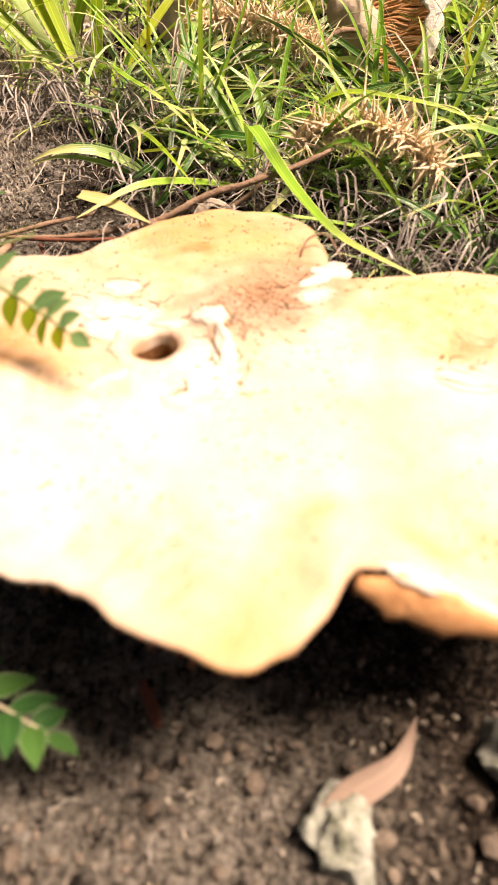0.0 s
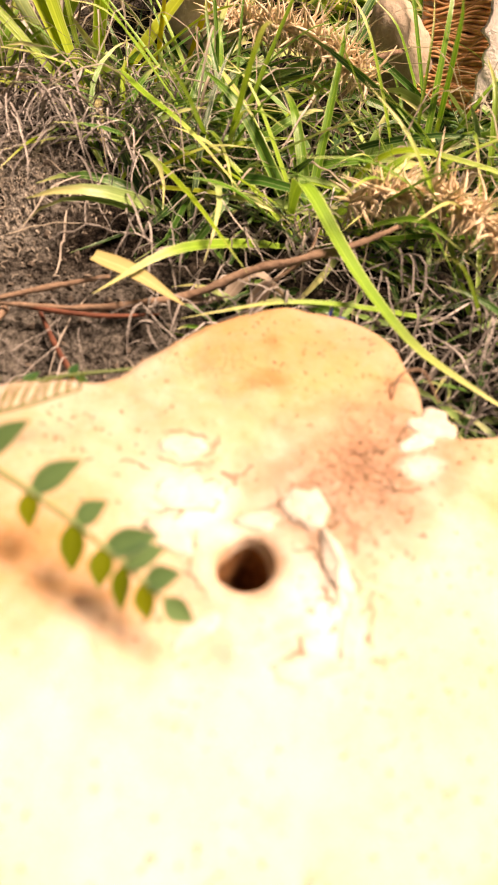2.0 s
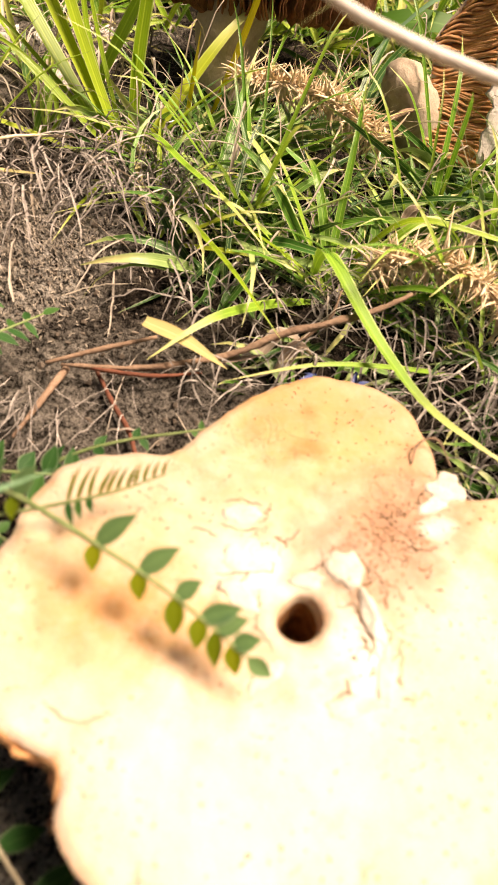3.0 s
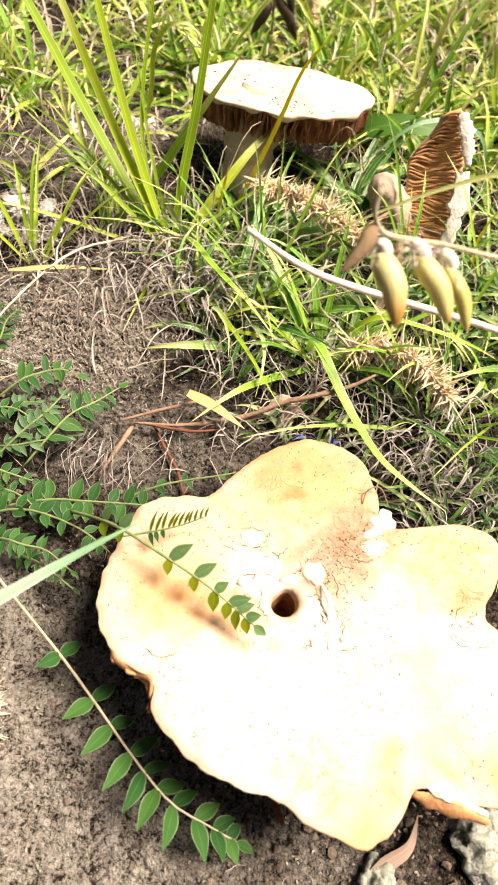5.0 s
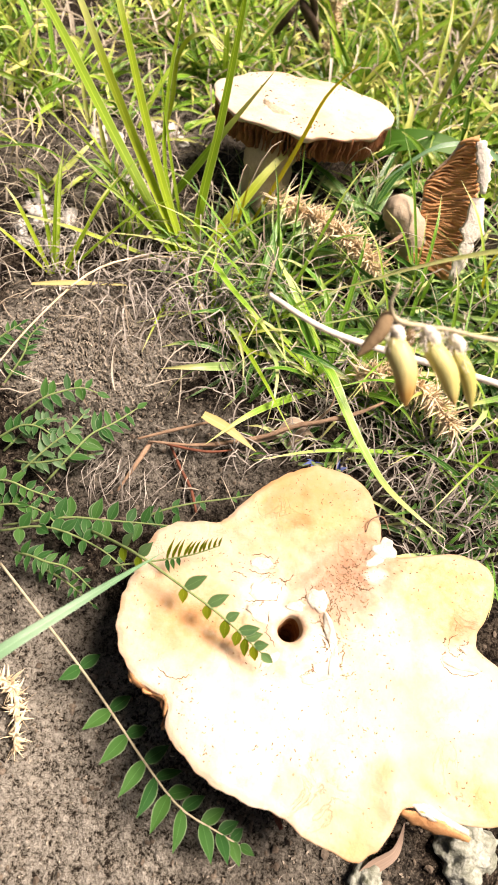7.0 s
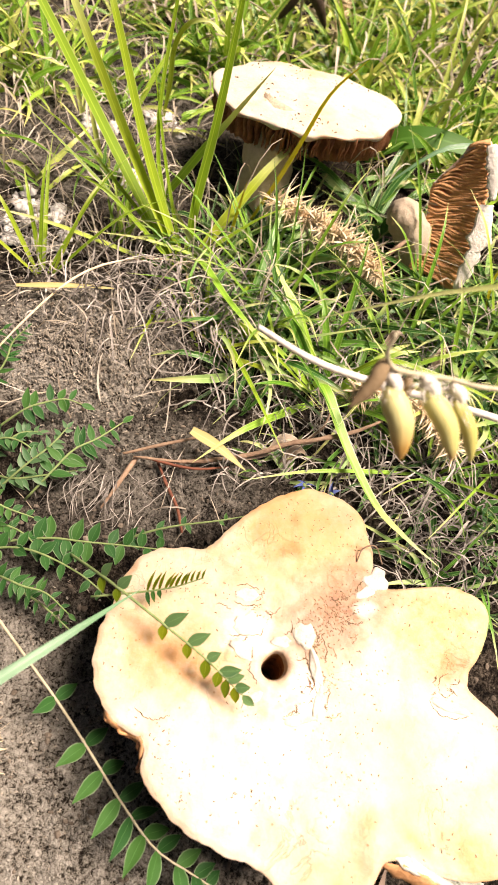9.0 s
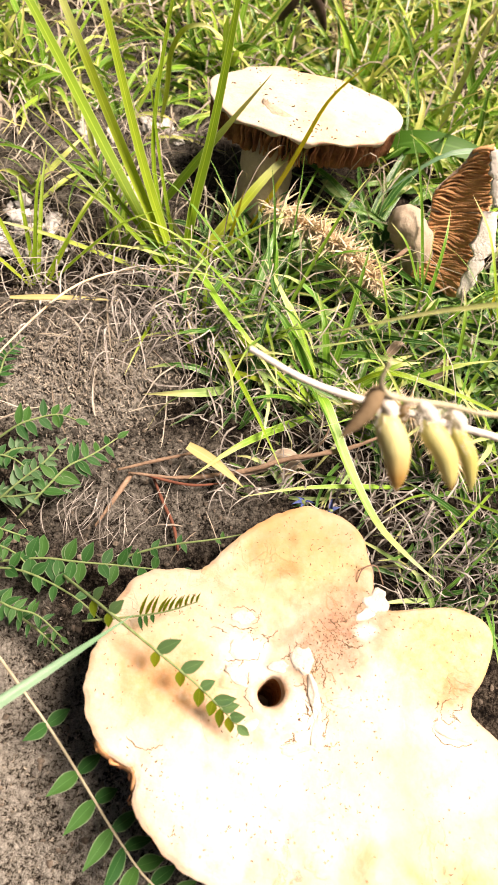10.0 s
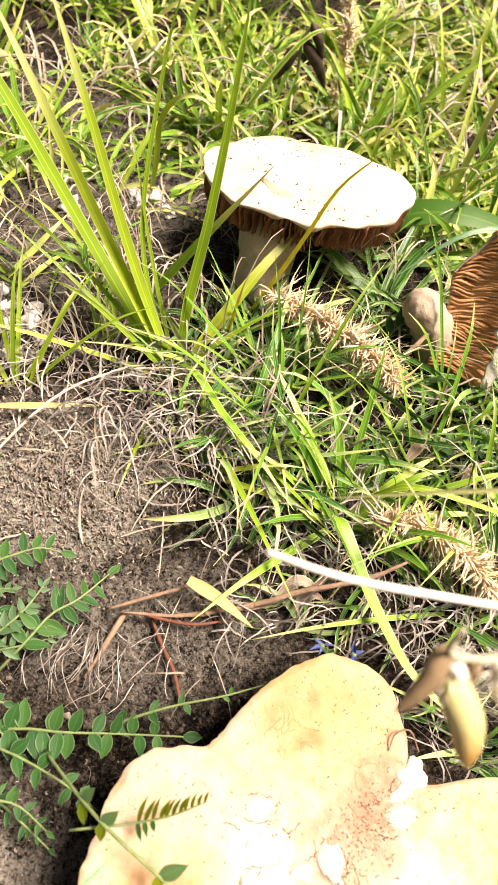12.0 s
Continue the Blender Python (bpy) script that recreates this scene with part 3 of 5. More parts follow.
for v, f in gill_plates(lambda d: reach(d % 360) - 0.3, 1.3, lambda x, y, s: cap_top(x, y, min(s, 0.8)) - 0.72, 0.45, 150):
    part("gill", (v, f), GILL, big)
zs = ground_z(0.3, -0.2)
rows = []
for k, z in ((1.25, zs - 0.4), (1.05, 0.1), (1.0, 0.8), (1.2, 1.75), (0.72, 1.75), (0.66, 0.1)):  # hollow below the hole
    rows.append([(0.1 + k * math.cos(a) * (1 + 0.06 * lump(math.cos(a), math.sin(a), 1.5, z)), k * math.sin(a), z) for a in (2 * math.pi * j / 36 for j in range(36))])
part("stem", ring_sheet(rows, 36, True), STEM, big)

def flap(points, width, out, seed):
    """A thick ragged strip lying flat, with its thickness along out."""
    p, out = spline(points, 18), unit(np.array(out, float))
    tan = unit(np.gradient(p, axis=0))
    verts = []
    for n in range(18):
        w = width * (0.3 + 0.7 * math.sin(math.pi * min(1, 0.1 + n / 19))) * (1 + 0.5 * lump(n * 0.5, seed, 1.0, seed))
        for k in range(8):
            c = 2 * math.pi * k / 8
            verts.append(p[n] + unit(np.cross(tan[n], out)) * w * math.cos(c) + out * 0.05 * math.sin(c))
    faces = [(n * 8 + k, n * 8 + (k + 1) % 8, n * 8 + 8 + (k + 1) % 8, n * 8 + 8 + k) for n in range(17) for k in range(8)]
    return np.array(verts), faces + [tuple(range(7, -1, -1)), tuple(136 + k for k in range(8))]


def on_edge(deg, out, down):
    e = rim(deg) + out
    x, y = e * math.cos(radians(deg)), e * math.sin(radians(deg))
    return (x, y, cap_top(x, y, 1) - down)


for a, b, out, down, width, mat in ((199, 219, 0.02, 0.12, 0.13, FLESH), (205, 222, 0.0, 0.3, 0.16, GILL_TAN), (210, 221, 0.08, 0.24, 0.09, GILL), (201, 211, 0.07, 0.2, 0.08, GILL_TAN)):
    part("torn_edge", flap([on_edge(a + (b - a) * k / 4, out + 0.07 * math.sin(2.6 * k + a), down + 0.06 * math.cos(3.1 * k)) for k in range(5)], width, (-0.7, -0.5, 0.5), a * 0.37), mat, big, "torn orange-brown flesh at the edge")
part("turned_edge", flap([(3.1, -3.75, 2.95), (3.35, -4.1, 2.88), (4.0, -4.42, 2.76), (4.95, -4.75, 2.6)], 0.19, (-0.2, 0.35, 1), 3.0), VEIL, big, "white torn edge turned up at the notch")
part("turned_edge", flap([(3.1, -4.42, 2.72), (3.6, -4.55, 2.66), (4.2, -4.72, 2.6), (4.95, -4.92, 2.6)], 0.26, (-0.3, -0.8, 0.6), 6.0), GILL_TAN, big, "brown underside of the turned-up edge")

def specks(tries, edge_of, top_of, need, seed, size=1.0):
    """Tiny crumbs of dirt scattered in clusters over a cap round the origin."""
    bits = []
    for i in range(tries):
        a, k = rng.uniform(0, 2 * math.pi), rng.random() ** 0.55 * 0.95
        e = edge_of(math.degrees(a)) * k
        x, y = e * math.cos(a), e * math.sin(a)
        if e < 0.7 or lump(x, y, 0.7, seed) + rng.normal(0, 0.25) < need:
            continue
        q, L = rng.uniform(0, math.pi), size * (0.012 + 0.032 * rng.random() ** 2)
        d = np.array([math.cos(q), math.sin(q), 0.0])
        c = np.array([x, y, top_of(x, y, k) + 0.004])
        bits.append(tube([c - d * L, c + d * L * 0.2 + [0.3 * L * rng.normal(), 0.3 * L * rng.normal(), 0.008], c + d * L], [0.006, size * rng.uniform(0.009, 0.021), 0.006], 4, 5))
    return join(*bits)


bits = []
for i in range(300):
    u, v = rng.normal(0, 0.72), rng.normal(0, 0.36)
    x, y, q = 1.75 + 0.7 * u - 0.7 * v, 1.85 + 0.7 * u + 0.7 * v, rng.uniform(0, math.pi)
    c, d = np.array([x, y, cap_top(x, y, 0.5) + 0.004]), np.array([math.cos(q), math.sin(q), 0.0]) * rng.uniform(0.01, 0.032)
    bits.append(tube([c - d, c + [0.015 * rng.normal(), 0.015 * rng.normal(), 0.006], c + d], [0.006, rng.uniform(0.008, 0.016), 0.006], 4, 5))
part("dirt", join(*bits), FLECK, big, "fine brown flecks on a stain", kind="stuff")
part("dirt", specks(1500, reach, cap_top, 0.18, 15.0), FLECK, big, "tiny brown specks of dirt on the skin", kind="stuff")


def scrap(cx, cy, rx, ry, turn, seed, thick=0.04):
    """A ragged, crumpled leftover of veil lying on the cap's skin."""
    verts, sides = [], 30
    for k, up in ((0.02, 1.0), (0.4, 1.1), (0.75, 0.9), (0.95, 0.7), (1.0, -0.4)):
        for j in range(sides):
            a = 2 * math.pi * j / sides
            e = k * (1 + 0.45 * lump(math.cos(a), math.sin(a), 1.3, seed) + 0.16 * lump(math.cos(a), math.sin(a), 3.5, seed + 3))
            u, v = rx * e * math.cos(a), ry * e * math.sin(a)
            x, y = cx + u * math.cos(turn) - v * math.sin(turn), cy + u * math.sin(turn) + v * math.cos(turn)
            verts.append((x, y, cap_top(x, y, 0.5) + thick * up * (1 + 0.9 * lump(x, y, 4.5, seed))))
    faces = [(i * sides + j, i * sides + (j + 1) % sides, (i + 1) * sides + (j + 1) % sides, (i + 1) * sides + j) for i in range(4) for j in range(sides)]
    return np.array(verts), faces + [tuple(range(sides - 1, -1, -1))]


for cx, cy, rx, ry, turn, sd in ((3.05, 3.05, 0.5, 0.36, 0.9, 1.0), (2.72, 2.62, 0.34, 0.16, 0.5, 2.0), (-0.95, 2.0, 0.34, 0.2, 0.1, 3.0), (-0.8, 1.2, 0.5, 0.33, 0.3, 4.0), (0.85, 1.0, 0.3, 0.42, 0.2, 5.0), (1.2, 0.1, 0.16, 0.5, 0.25, 6.0),
                                 (1.32, -0.8, 0.15, 0.5, -0.2, 7.0), (0.75, -1.3, 0.45, 0.16, 0.2, 8.0), (-1.0, 0.35, 0.4, 0.18, -0.5, 9.0), (5.2, -0.45, 0.55, 0.16, -0.2, 10.0), (0.15, 0.75, 0.3, 0.16, 0.1, 11.0), (-0.55, -0.95, 0.35, 0.14, 0.7, 12.0)):
    part("veil_scrap", scrap(cx, cy, rx, ry, turn, sd), VEIL, big, "ragged white scrap of veil")


def crack(points, radius=0.013):
    """A thin wandering brown line where the skin has folded or split."""
    p = spline([(x, y, 0) for x, y in points], 26)
    p[:, 0] += [0.07 * lump(i * 0.6, x, 1.0, 3.0) for i, x in enumerate(p[:, 0])]
    p[:, 1] += [0.07 * lump(i * 0.6, y, 1.0, 8.0) for i, y in enumerate(p[:, 1])]
    p[:, 2] = [cap_top(x, y, 0.5) + 0.003 for x, y in p[:, :2]]
    return tube(p, [0.004, radius, radius * 0.5, radius, 0.004], 40, 5, 0.5)


for line in (((1.3, 1.15), (1.5, 0.7), (1.48, 0.3)), ((1.62, -0.3), (1.55, -0.75), (1.3, -1.1)), ((0.95, -1.25), (0.7, -1.1), (0.4, -1.2)), ((0.25, 0.95), (0.6, 1.25), (0.62, 1.55)), ((-0.62, 0.5), (-0.7, -0.1), (-0.45, -0.55)), ((0.45, 1.45), (0.6, 0.9), (1.1, 0.72), (1.3, 0.2)), ((1.15, 1.25), (1.25, 0.8), (1.1, 0.72)), ((0.85, 0.55), (1.05, 0.0), (1.3, -0.7)), ((-1.4, 0.7), (-1.0, 0.78), (-0.5, 0.85), (-0.25, 1.4)),
             ((-1.35, 1.75), (-1.0, 1.68), (-0.6, 1.75)), ((-1.3, 2.25), (-0.95, 2.3), (-0.6, 2.2)), ((5.35, 0.55), (5.0, 0.35), (4.95, -0.1), (5.3, -0.25)), ((4.55, -0.35), (4.9, -0.72), (5.5, -0.7), (5.95, -0.5)), ((2.45, 2.5), (2.5, 2.8), (2.75, 3.1)), ((-2.7, -1.6), (-3.2, -1.75), (-3.7, -1.5))):
    part("crack", crack(line), SPECK, big, "thin brown crack in the skin")
for cx, cy, spread_x, spread_y, n in ((1.05, -0.1, 0.32, 0.65, 30), (-0.8, 1.3, 0.4, 0.5, 9), (1.9, 1.9, 0.6, 0.5, 10), (5.2, -0.1, 0.35, 0.4, 7)):
    for _ in range(n):
        x, y, a, L = rng.normal(cx, spread_x), rng.normal(cy, spread_y), rng.uniform(0, math.pi), rng.uniform(0.08, 0.26)
        if math.hypot(x, y) > 0.75:
            dx, dy = L * math.cos(a), L * math.sin(a)
            part("crack", crack(((x - dx, y - dy), (x + 0.3 * dy, y - 0.3 * dx), (x + dx, y + dy)), rng.uniform(0.006, 0.013)), FLECK, big, "thin brown crack in the skin")


def dome(radius_of, top_of, seg=132, rings=28):
    """Cap skin round the origin with a thin, uneven turned-down edge."""
    rows = []
    for i in range(rings + 1):
        s = 0.012 + 0.988 * (i / rings) ** 0.8
        rows.append([])
        for j in range(seg):
            a = 2 * math.pi * j / seg
            e = radius_of(360 * j / seg) + 0.07 * lump(math.cos(a) * 5, math.sin(a) * 5, 1.5, 3.0)
            x, y = e * s * math.cos(a), e * s * math.sin(a)
            rows[-1].append((x, y, top_of(x, y, s)))
    for dz, dr in ((0.06, 0.03), (0.16, 0.01), (0.22, -0.06), (0.2, -0.2), (0.16, -0.9)):
        rows.append([])
        for j in range(seg):
            a = 2 * math.pi * j / seg
            e = radius_of(360 * j / seg) + 0.07 * lump(math.cos(a) * 5, math.sin(a) * 5, 1.5, 3.0)
            w = 1 + 0.9 * lump(math.cos(a) * 5, math.sin(a) * 5, 1.1, 5.0)
            rows[-1].append(((e + dr) * math.cos(a), (e + dr) * math.sin(a), top_of(e * math.cos(a), e * math.sin(a), 1) - dz * w))
    v, f = ring_sheet(rows, seg, True)
    return v, f + [tuple(range(seg - 1, -1, -1))]


# ---- the standing mushroom behind ----
SM = np.array([-0.85, 22.55, 0.0])


def small_reach(deg):
    a = radians(deg)
    return 1 / math.hypot(math.cos(a) / 4.02, math.sin(a) / 2.8) + 0.10 * math.sin(3 * a + 1) + 0.07 * math.sin(7 * a) + 0.04 * math.sin(13 * a + 2) - 0.3 * math.exp(-((deg % 360 - 238) / 30) ** 2)


def small_top(x, y, s):
    z = 5.36 - 0.115 * y - 0.30 * s**2.4 + 0.07 * lump(x, y, 0.7, 3.3) + 0.03 * lump(x, y, 2.0, 1.3)
    return z - 0.12 * math.exp(-(((x - 2.4) / 0.8) ** 2 + ((y + 1.4) / 1.0) ** 2))


zs = ground_z(-2.0, 20.9)
upright = thing("mushroom", (-2.0, 20.9, zs), "standing white mushroom with broad flat cap and dark gills", "mushroom", "mushrooms")
SKIN_B = cap_material("white_cap_skin", [(0.01, 0.035, 0.012, 0.008, 0.0, (0.55, 0.38, 0.2), 0.5)], specks=0.8)
v, f = dome(small_reach, small_top)
part("cap", (v + SM, f), SKIN_B, upright)
for v, f in gill_plates(small_reach, 0.9, lambda x, y, s: small_top(x, y, min(s, 1)) - 0.14, 1.3, 120, 0.14):
    part("gill", (v + SM, f), GILL, upright)
v, f, u = specks(420, small_reach, small_top, 0.3, 3.0, 2.0)
part("dirt", (v + SM, f, u), SPECK, upright, "tiny brown specks of dirt on the skin", kind="stuff")
part("stem", tube([(-2.05, 20.6, zs - 0.5), (-2.0, 20.8, 1.9), (-1.9, 21.2, 3.4), (-1.4, 22.0, 5.0)], [1.35, 1.1, 1.1, 1.2], 14, 24, 0.16), STEM, upright)

# ---- the toppled mushroom: a broken piece of cap on its edge, gills outward ----
TM = np.array([4.95, 18.87, 3.3])
TAX = unit(np.array([-0.29, -0.74, 0.52]))
TU = unit(np.cross(TAX, [-0.226, 0, 1.0]))
TV = np.cross(TU, TAX)
R_IN, R_OUT = 8.0, 10.2
HALF = radians(17.5)


def inner(b):
    """The broken piece's inner edge, rounded off towards its upper end."""
    return R_IN + 1.5 * smooth(0.35, 1.05, (math.pi - b) / HALF) ** 1.4


def tipped(v):
    """Stands a piece built round the origin, pointing to -x, on its edge, its underside facing along TAX."""
    v = np.asarray(v, float)
    return TM + (v[:, :1] + R_IN) * TU + v[:, 1:2] * TV - v[:, 2:3] * TAX


fallen = thing("mushroom", (6.2, 18.9, ground_z(6.2, 18.9)), "toppled mushroom on its side showing broad tan-brown gills", "mushroom", "mushrooms")

def bend(x, y):
    """How far the piece curves back towards its rim and ends."""
    r = math.hypot(x, y)
    return -0.16 * (r - 8.8) ** 2 - 0.03 * y * y


rows = []
for z, inset in ((0.0, 0.05), (0.16, -0.04), (0.34, 0.02)):
    for k in range(10):
        row = []
        for j in range(41):
            b = math.pi + HALF * (0.99 - 0.01 * z) * (1.86 * j / 40 - 1)
            r2 = inner(b) - 0.03 + (R_OUT + 0.1 - inner(b)) * k / 9 + (0.16 * lump(j * 0.35, 3.0, 1.0) - inset if k == 9 else 0)
            x, y = r2 * math.cos(b), r2 * math.sin(b)
            row.append((x, y, bend(x, y) + z))
        rows.append(row)
order = rows[0:10] + [rows[19]] + rows[29:19:-1] + [rows[0]]
verts = np.vstack([np.array(q) for q in order])
faces = [(i * 41 + j, i * 41 + j + 1, (i + 1) * 41 + j + 1, (i + 1) * 41 + j) for i in range(len(order) - 1) for j in range(40)]
part("cap", (tipped(verts), faces), SKIN_B, fallen)
for i in range(74):
    b0 = math.pi + HALF * (1.85 * (i + rng.uniform(-0.35, 0.35)) / 73 - 1)
    start = inner(b0) + (0 if i % 2 == 0 else rng.uniform(0.2, 0.8))
    end, phase = R_OUT + rng.uniform(-0.12, 0.1), i * 0.22 + rng.normal(0, 0.35)
    verts, faces = [], []
    for n in range(15):
        r = start + (end - start) * n / 14
        b = b0 + (0.07 * math.sin(r * 2.2 + phase) + 0.035 * math.sin(r * 6.3 + 1.7 * phase)) / r
        d = 0.17 * min(1, 0.45 + n * 0.2, (15 - n) * 0.22) * (1 + 0.2 * math.sin(r * 5 + phase * 3))
        x, y = r * math.cos(b), r * math.sin(b)
        px, py = -math.sin(b), math.cos(b)
        tilt = 0.10 + 0.07 * math.sin(r * 3.1 + phase)
        for q, dz, w in ((-0.075, 0.05, 0), (0.075, 0.05, 0), (0.045, -d, tilt), (-0.03, -d, tilt)):
            verts.append((x + px * (q + w), y + py * (q + w), bend(x, y) + dz))
    for n in range(14):
        for q in range(4):
            k = (q + 1) % 4
            faces.append((n * 4 + q, n * 4 + k, n * 4 + 4 + k, n * 4 + 4 + q))
    part("gill", (tipped(verts), faces + [(3, 2, 1, 0), (56, 57, 58, 59)]), GILL_TAN, fallen)
def torn(points, width, seed):
    """A thick ragged strip of broken white cap."""
    p = spline(points, 18)
    tan = unit(np.gradient(p, axis=0))
    out = []
    for n in range(18):
        w = width * (0.35 + 0.65 * math.sin(math.pi * min(1, 0.12 + n / 19))) * (1 + 0.7 * lump(n * 0.5, seed, 1.0, seed))
        for k in range(8):
            c = 2 * math.pi * k / 8
            out.append(p[n] + unit(np.cross(tan[n], TAX)) * w * math.cos(c) + TAX * 0.05 * math.sin(c) * (1 + lump(n, k, 0.9, seed)))
    faces = [(n * 8 + k, n * 8 + (k + 1) % 8, n * 8 + 8 + (k + 1) % 8, n * 8 + 8 + k) for n in range(17) for k in range(8)]
    return np.array(out), faces + [tuple(range(7, -1, -1)), tuple(136 + k for k in range(8))]


def on_rim(turn, out, fore):
    x, y = (R_OUT + out) * math.cos(math.pi + HALF * turn), (R_OUT + out) * math.sin(math.pi + HALF * turn)
    return tipped(np.array([(x, y, bend(x, y) - fore)]))[0]


part("torn_rim", torn([on_rim(-0.25, 0.05, 0.3), on_rim(0.1, 0.1, 0.45), on_rim(0.45, 0.05, 0.5), on_rim(0.85, 0.0, 0.4)], 0.42, 2.0), TORN, fallen, "torn white strip of cap rim")
part("torn_rim", torn([on_rim(-0.95, 0.1, 0.1), on_rim(-0.65, 0.2, 0.3), on_rim(-0.3, 0.25, 0.35)], 0.3, 5.0), TORN, fallen, "torn white strip of cap rim")
part("stem", tube([(5.5, 18.5, 0.9), (4.95, 18.55, 1.9), (4.35, 18.65, 2.8), (3.8, 18.7, 3.45), (3.5, 18.7, 3.75)], [0.98, 0.9, 0.8, 0.68, 0.3], 18, 22, 0.2), STEM, fallen)

# ---- vetch leaves ----


def frond(points, pairs, length, width, up=(0, -0.2, 1), start=0.1, spread_deg=58, mat=VETCH, stalk_r=0.048, taper=0.45, blunt=0.0, label="", jitter=0.12, lift=0.0):
    """A compound leaf: a stalk with leaflets in pairs and one at its tip."""
    p = spline(points, 40)
    ob = thing("vetch_leaf", p[0], label or "green pinnate vetch leaf with pale-edged oval leaflets", "plant", "vetch leaves")
    part("stalk", tube(points, [stalk_r, stalk_r * 0.8, stalk_r * 0.45], 14, 6), STALK, ob)
    tan = unit(np.gradient(p, axis=0))
    up = unit(np.array(up, float))
    for i in range(pairs):
        t = start + (1 - start) * (i + 0.3) / (pairs + 0.3)
        k = min(39, int(t * 39))
        side = unit(np.cross(tan[k], up))
        size = 1 - taper * (i / max(1, pairs - 1)) ** 1.3
        for q in (-1, 1):
            a = radians(spread_deg) + rng.normal(0, jitter)
            way = tan[k] * math.cos(a) + side * q * math.sin(a) + up * (lift + rng.normal(0, jitter))
            lean = up + side * q * rng.normal(-0.15, 0.25) + tan[k] * rng.normal(0, 0.2)
            part("leaflet", leaflet(p[k] + tan[k] * 0.1 * rng.normal(), way, lean, length * size * rng.uniform(0.88, 1.1), width * size * rng.uniform(0.9, 1.1), blunt=blunt), mat, ob)
    part("leaflet", leaflet(p[-1], tan[-1], up, length * (1 - taper), width * (1 - taper), blunt=blunt), mat, ob)
    return ob


def sprig(points, joints, width, up, label, mats=(VETCH, VETCH), stalk=STALK, stalk_r=0.05, tip=0.5, blunt=0.06):
    """A compound leaf whose leaflet pairs differ: each joint gives the place along the stalk, the lengths on its two sides and their spread."""
    p = spline(points, 141)
    ob = thing("vetch_leaf", p[0], label, "plant", "vetch leaves")
    part("stalk", tube(points, [stalk_r, stalk_r * 0.85, stalk_r * 0.45], 24, 6, 0.1), stalk, ob)
    tan, up = unit(np.gradient(p, axis=0)), unit(np.array(up, float))
    for at, low, high, angle in joints:
        k = min(140, int(140 * at / (len(points) - 1)))
        side = unit(np.cross(tan[k], up))
        for q, length, mat in ((1, low, mats[0]), (-1, high, mats[1])):
            if length:
                turn = radians(angle) + rng.normal(0, 0.07)
                way = tan[k] * math.cos(turn) + side * q * math.sin(turn) + up * rng.normal(0.05, 0.08)
                lean = up + side * q * rng.normal(-0.1, 0.15) + tan[k] * rng.normal(0, 0.2)
                part("leaflet", leaflet(p[k], way, lean, length, width * (0.55 + 0.45 * min(1, length)), blunt=blunt), mat, ob)
    part("leaflet", leaflet(p[-1], tan[-1], up, tip, width * 0.7, blunt=blunt), mats[1], ob)
    return ob


sprig([(-9.2, 1.6, 0.9), (-7.9, 0.4, 1.0), (-6.05, -1.3, 0.75), (-4.95, -2.4, 0.65), (-3.75, -3.65, 0.55), (-2.6, -4.7, 0.5), (-1.5, -5.2, 0.45), (-0.8, -5.5, 0.4)],
      [(2.0, 0.85, 0.85, 96), (3.0, 1.05, 0.95, 88), (3.5, 1.2, 0.9, 80), (4.0, 1.25, 0.95, 74), (4.35, 1.25, 0.9, 70), (4.7, 1.2, 1.0, 66), (5.1, 1.15, 0.9, 62), (5.6, 1.05, 0.85, 58), (6.1, 0.85, 0.7, 56), (6.6, 0.68, 0.55, 52)],
      0.46, (0.35, 0.4, 0.85), "green pinnate vetch leaf with pointed leaflets on a pale downy stalk", stalk=STALK_DRY)
sprig([(-6.6, 2.9, 1.4), (-4.87, 1.56, 3.4), (-3.35, 0.58, 3.8), (-2.09, -0.18, 3.8), (-0.92, -1.0, 3.62)],
      [(0.8, 0.5, 0.6, 60), (1.15, 0.4, 0.65, 70), (2.1, 0.42, 0.8, 58), (2.65, 0.42, 0.7, 55), (3.1, 0.55, 0.45, 62), (3.4, 0.44, 0.62, 56), (3.6, 0.5, 0.5, 60), (3.8, 0.42, 0.44, 50)],
      0.4, (-0.35, -0.45, 0.8), "slender vetch sprig with small rounded leaflets hanging over the cap", (YOUNG, PALE_VETCH), tip=0.4, blunt=0.12)
comb = thing("vetch_leaf", (-5.4, 1.2, 3.0), "young yellow-green vetch leaf with folded upright leaflets", "plant", "vetch leaves")
comb_path = [(-5.4, 1.2, 3.0), (-3.97, 1.45, 3.3), (-3.1, 1.67, 3.45), (-2.35, 2.0, 3.55)]
part("stalk", tube(comb_path, [0.035, 0.03, 0.018], 16, 6), STALK, comb)
comb_at = spline(comb_path, 61)
for i in range(11):
    root = comb_at[22 + int(3.7 * i)]
    part("leaflet", leaflet(root, (0.12 + 0.25 * rng.random(), 0.8, 0.5 + 0.2 * rng.random()), (-0.8, -0.2, 0.6), 0.66 - 0.036 * i, 0.17 - 0.006 * i), YOUNG, comb)
    if i in (0, 1, 2):
        part("leaflet", leaflet(root, (0.25, -0.8, -0.1), (-0.4, -0.4, 0.8), 0.42 - 0.08 * i, 0.16), VETCH, comb)
frond([(-10.3, 7.2, 0.6), (-9.3, 7.8, 1.3), (-8.7, 8.1, 1.45), (-8.0, 8.4, 1.45), (-7.4, 8.4, 1.25)], 5, 0.72, 0.36, start=0.22, spread_deg=74, taper=0.3, blunt=0.08, jitter=0.2)
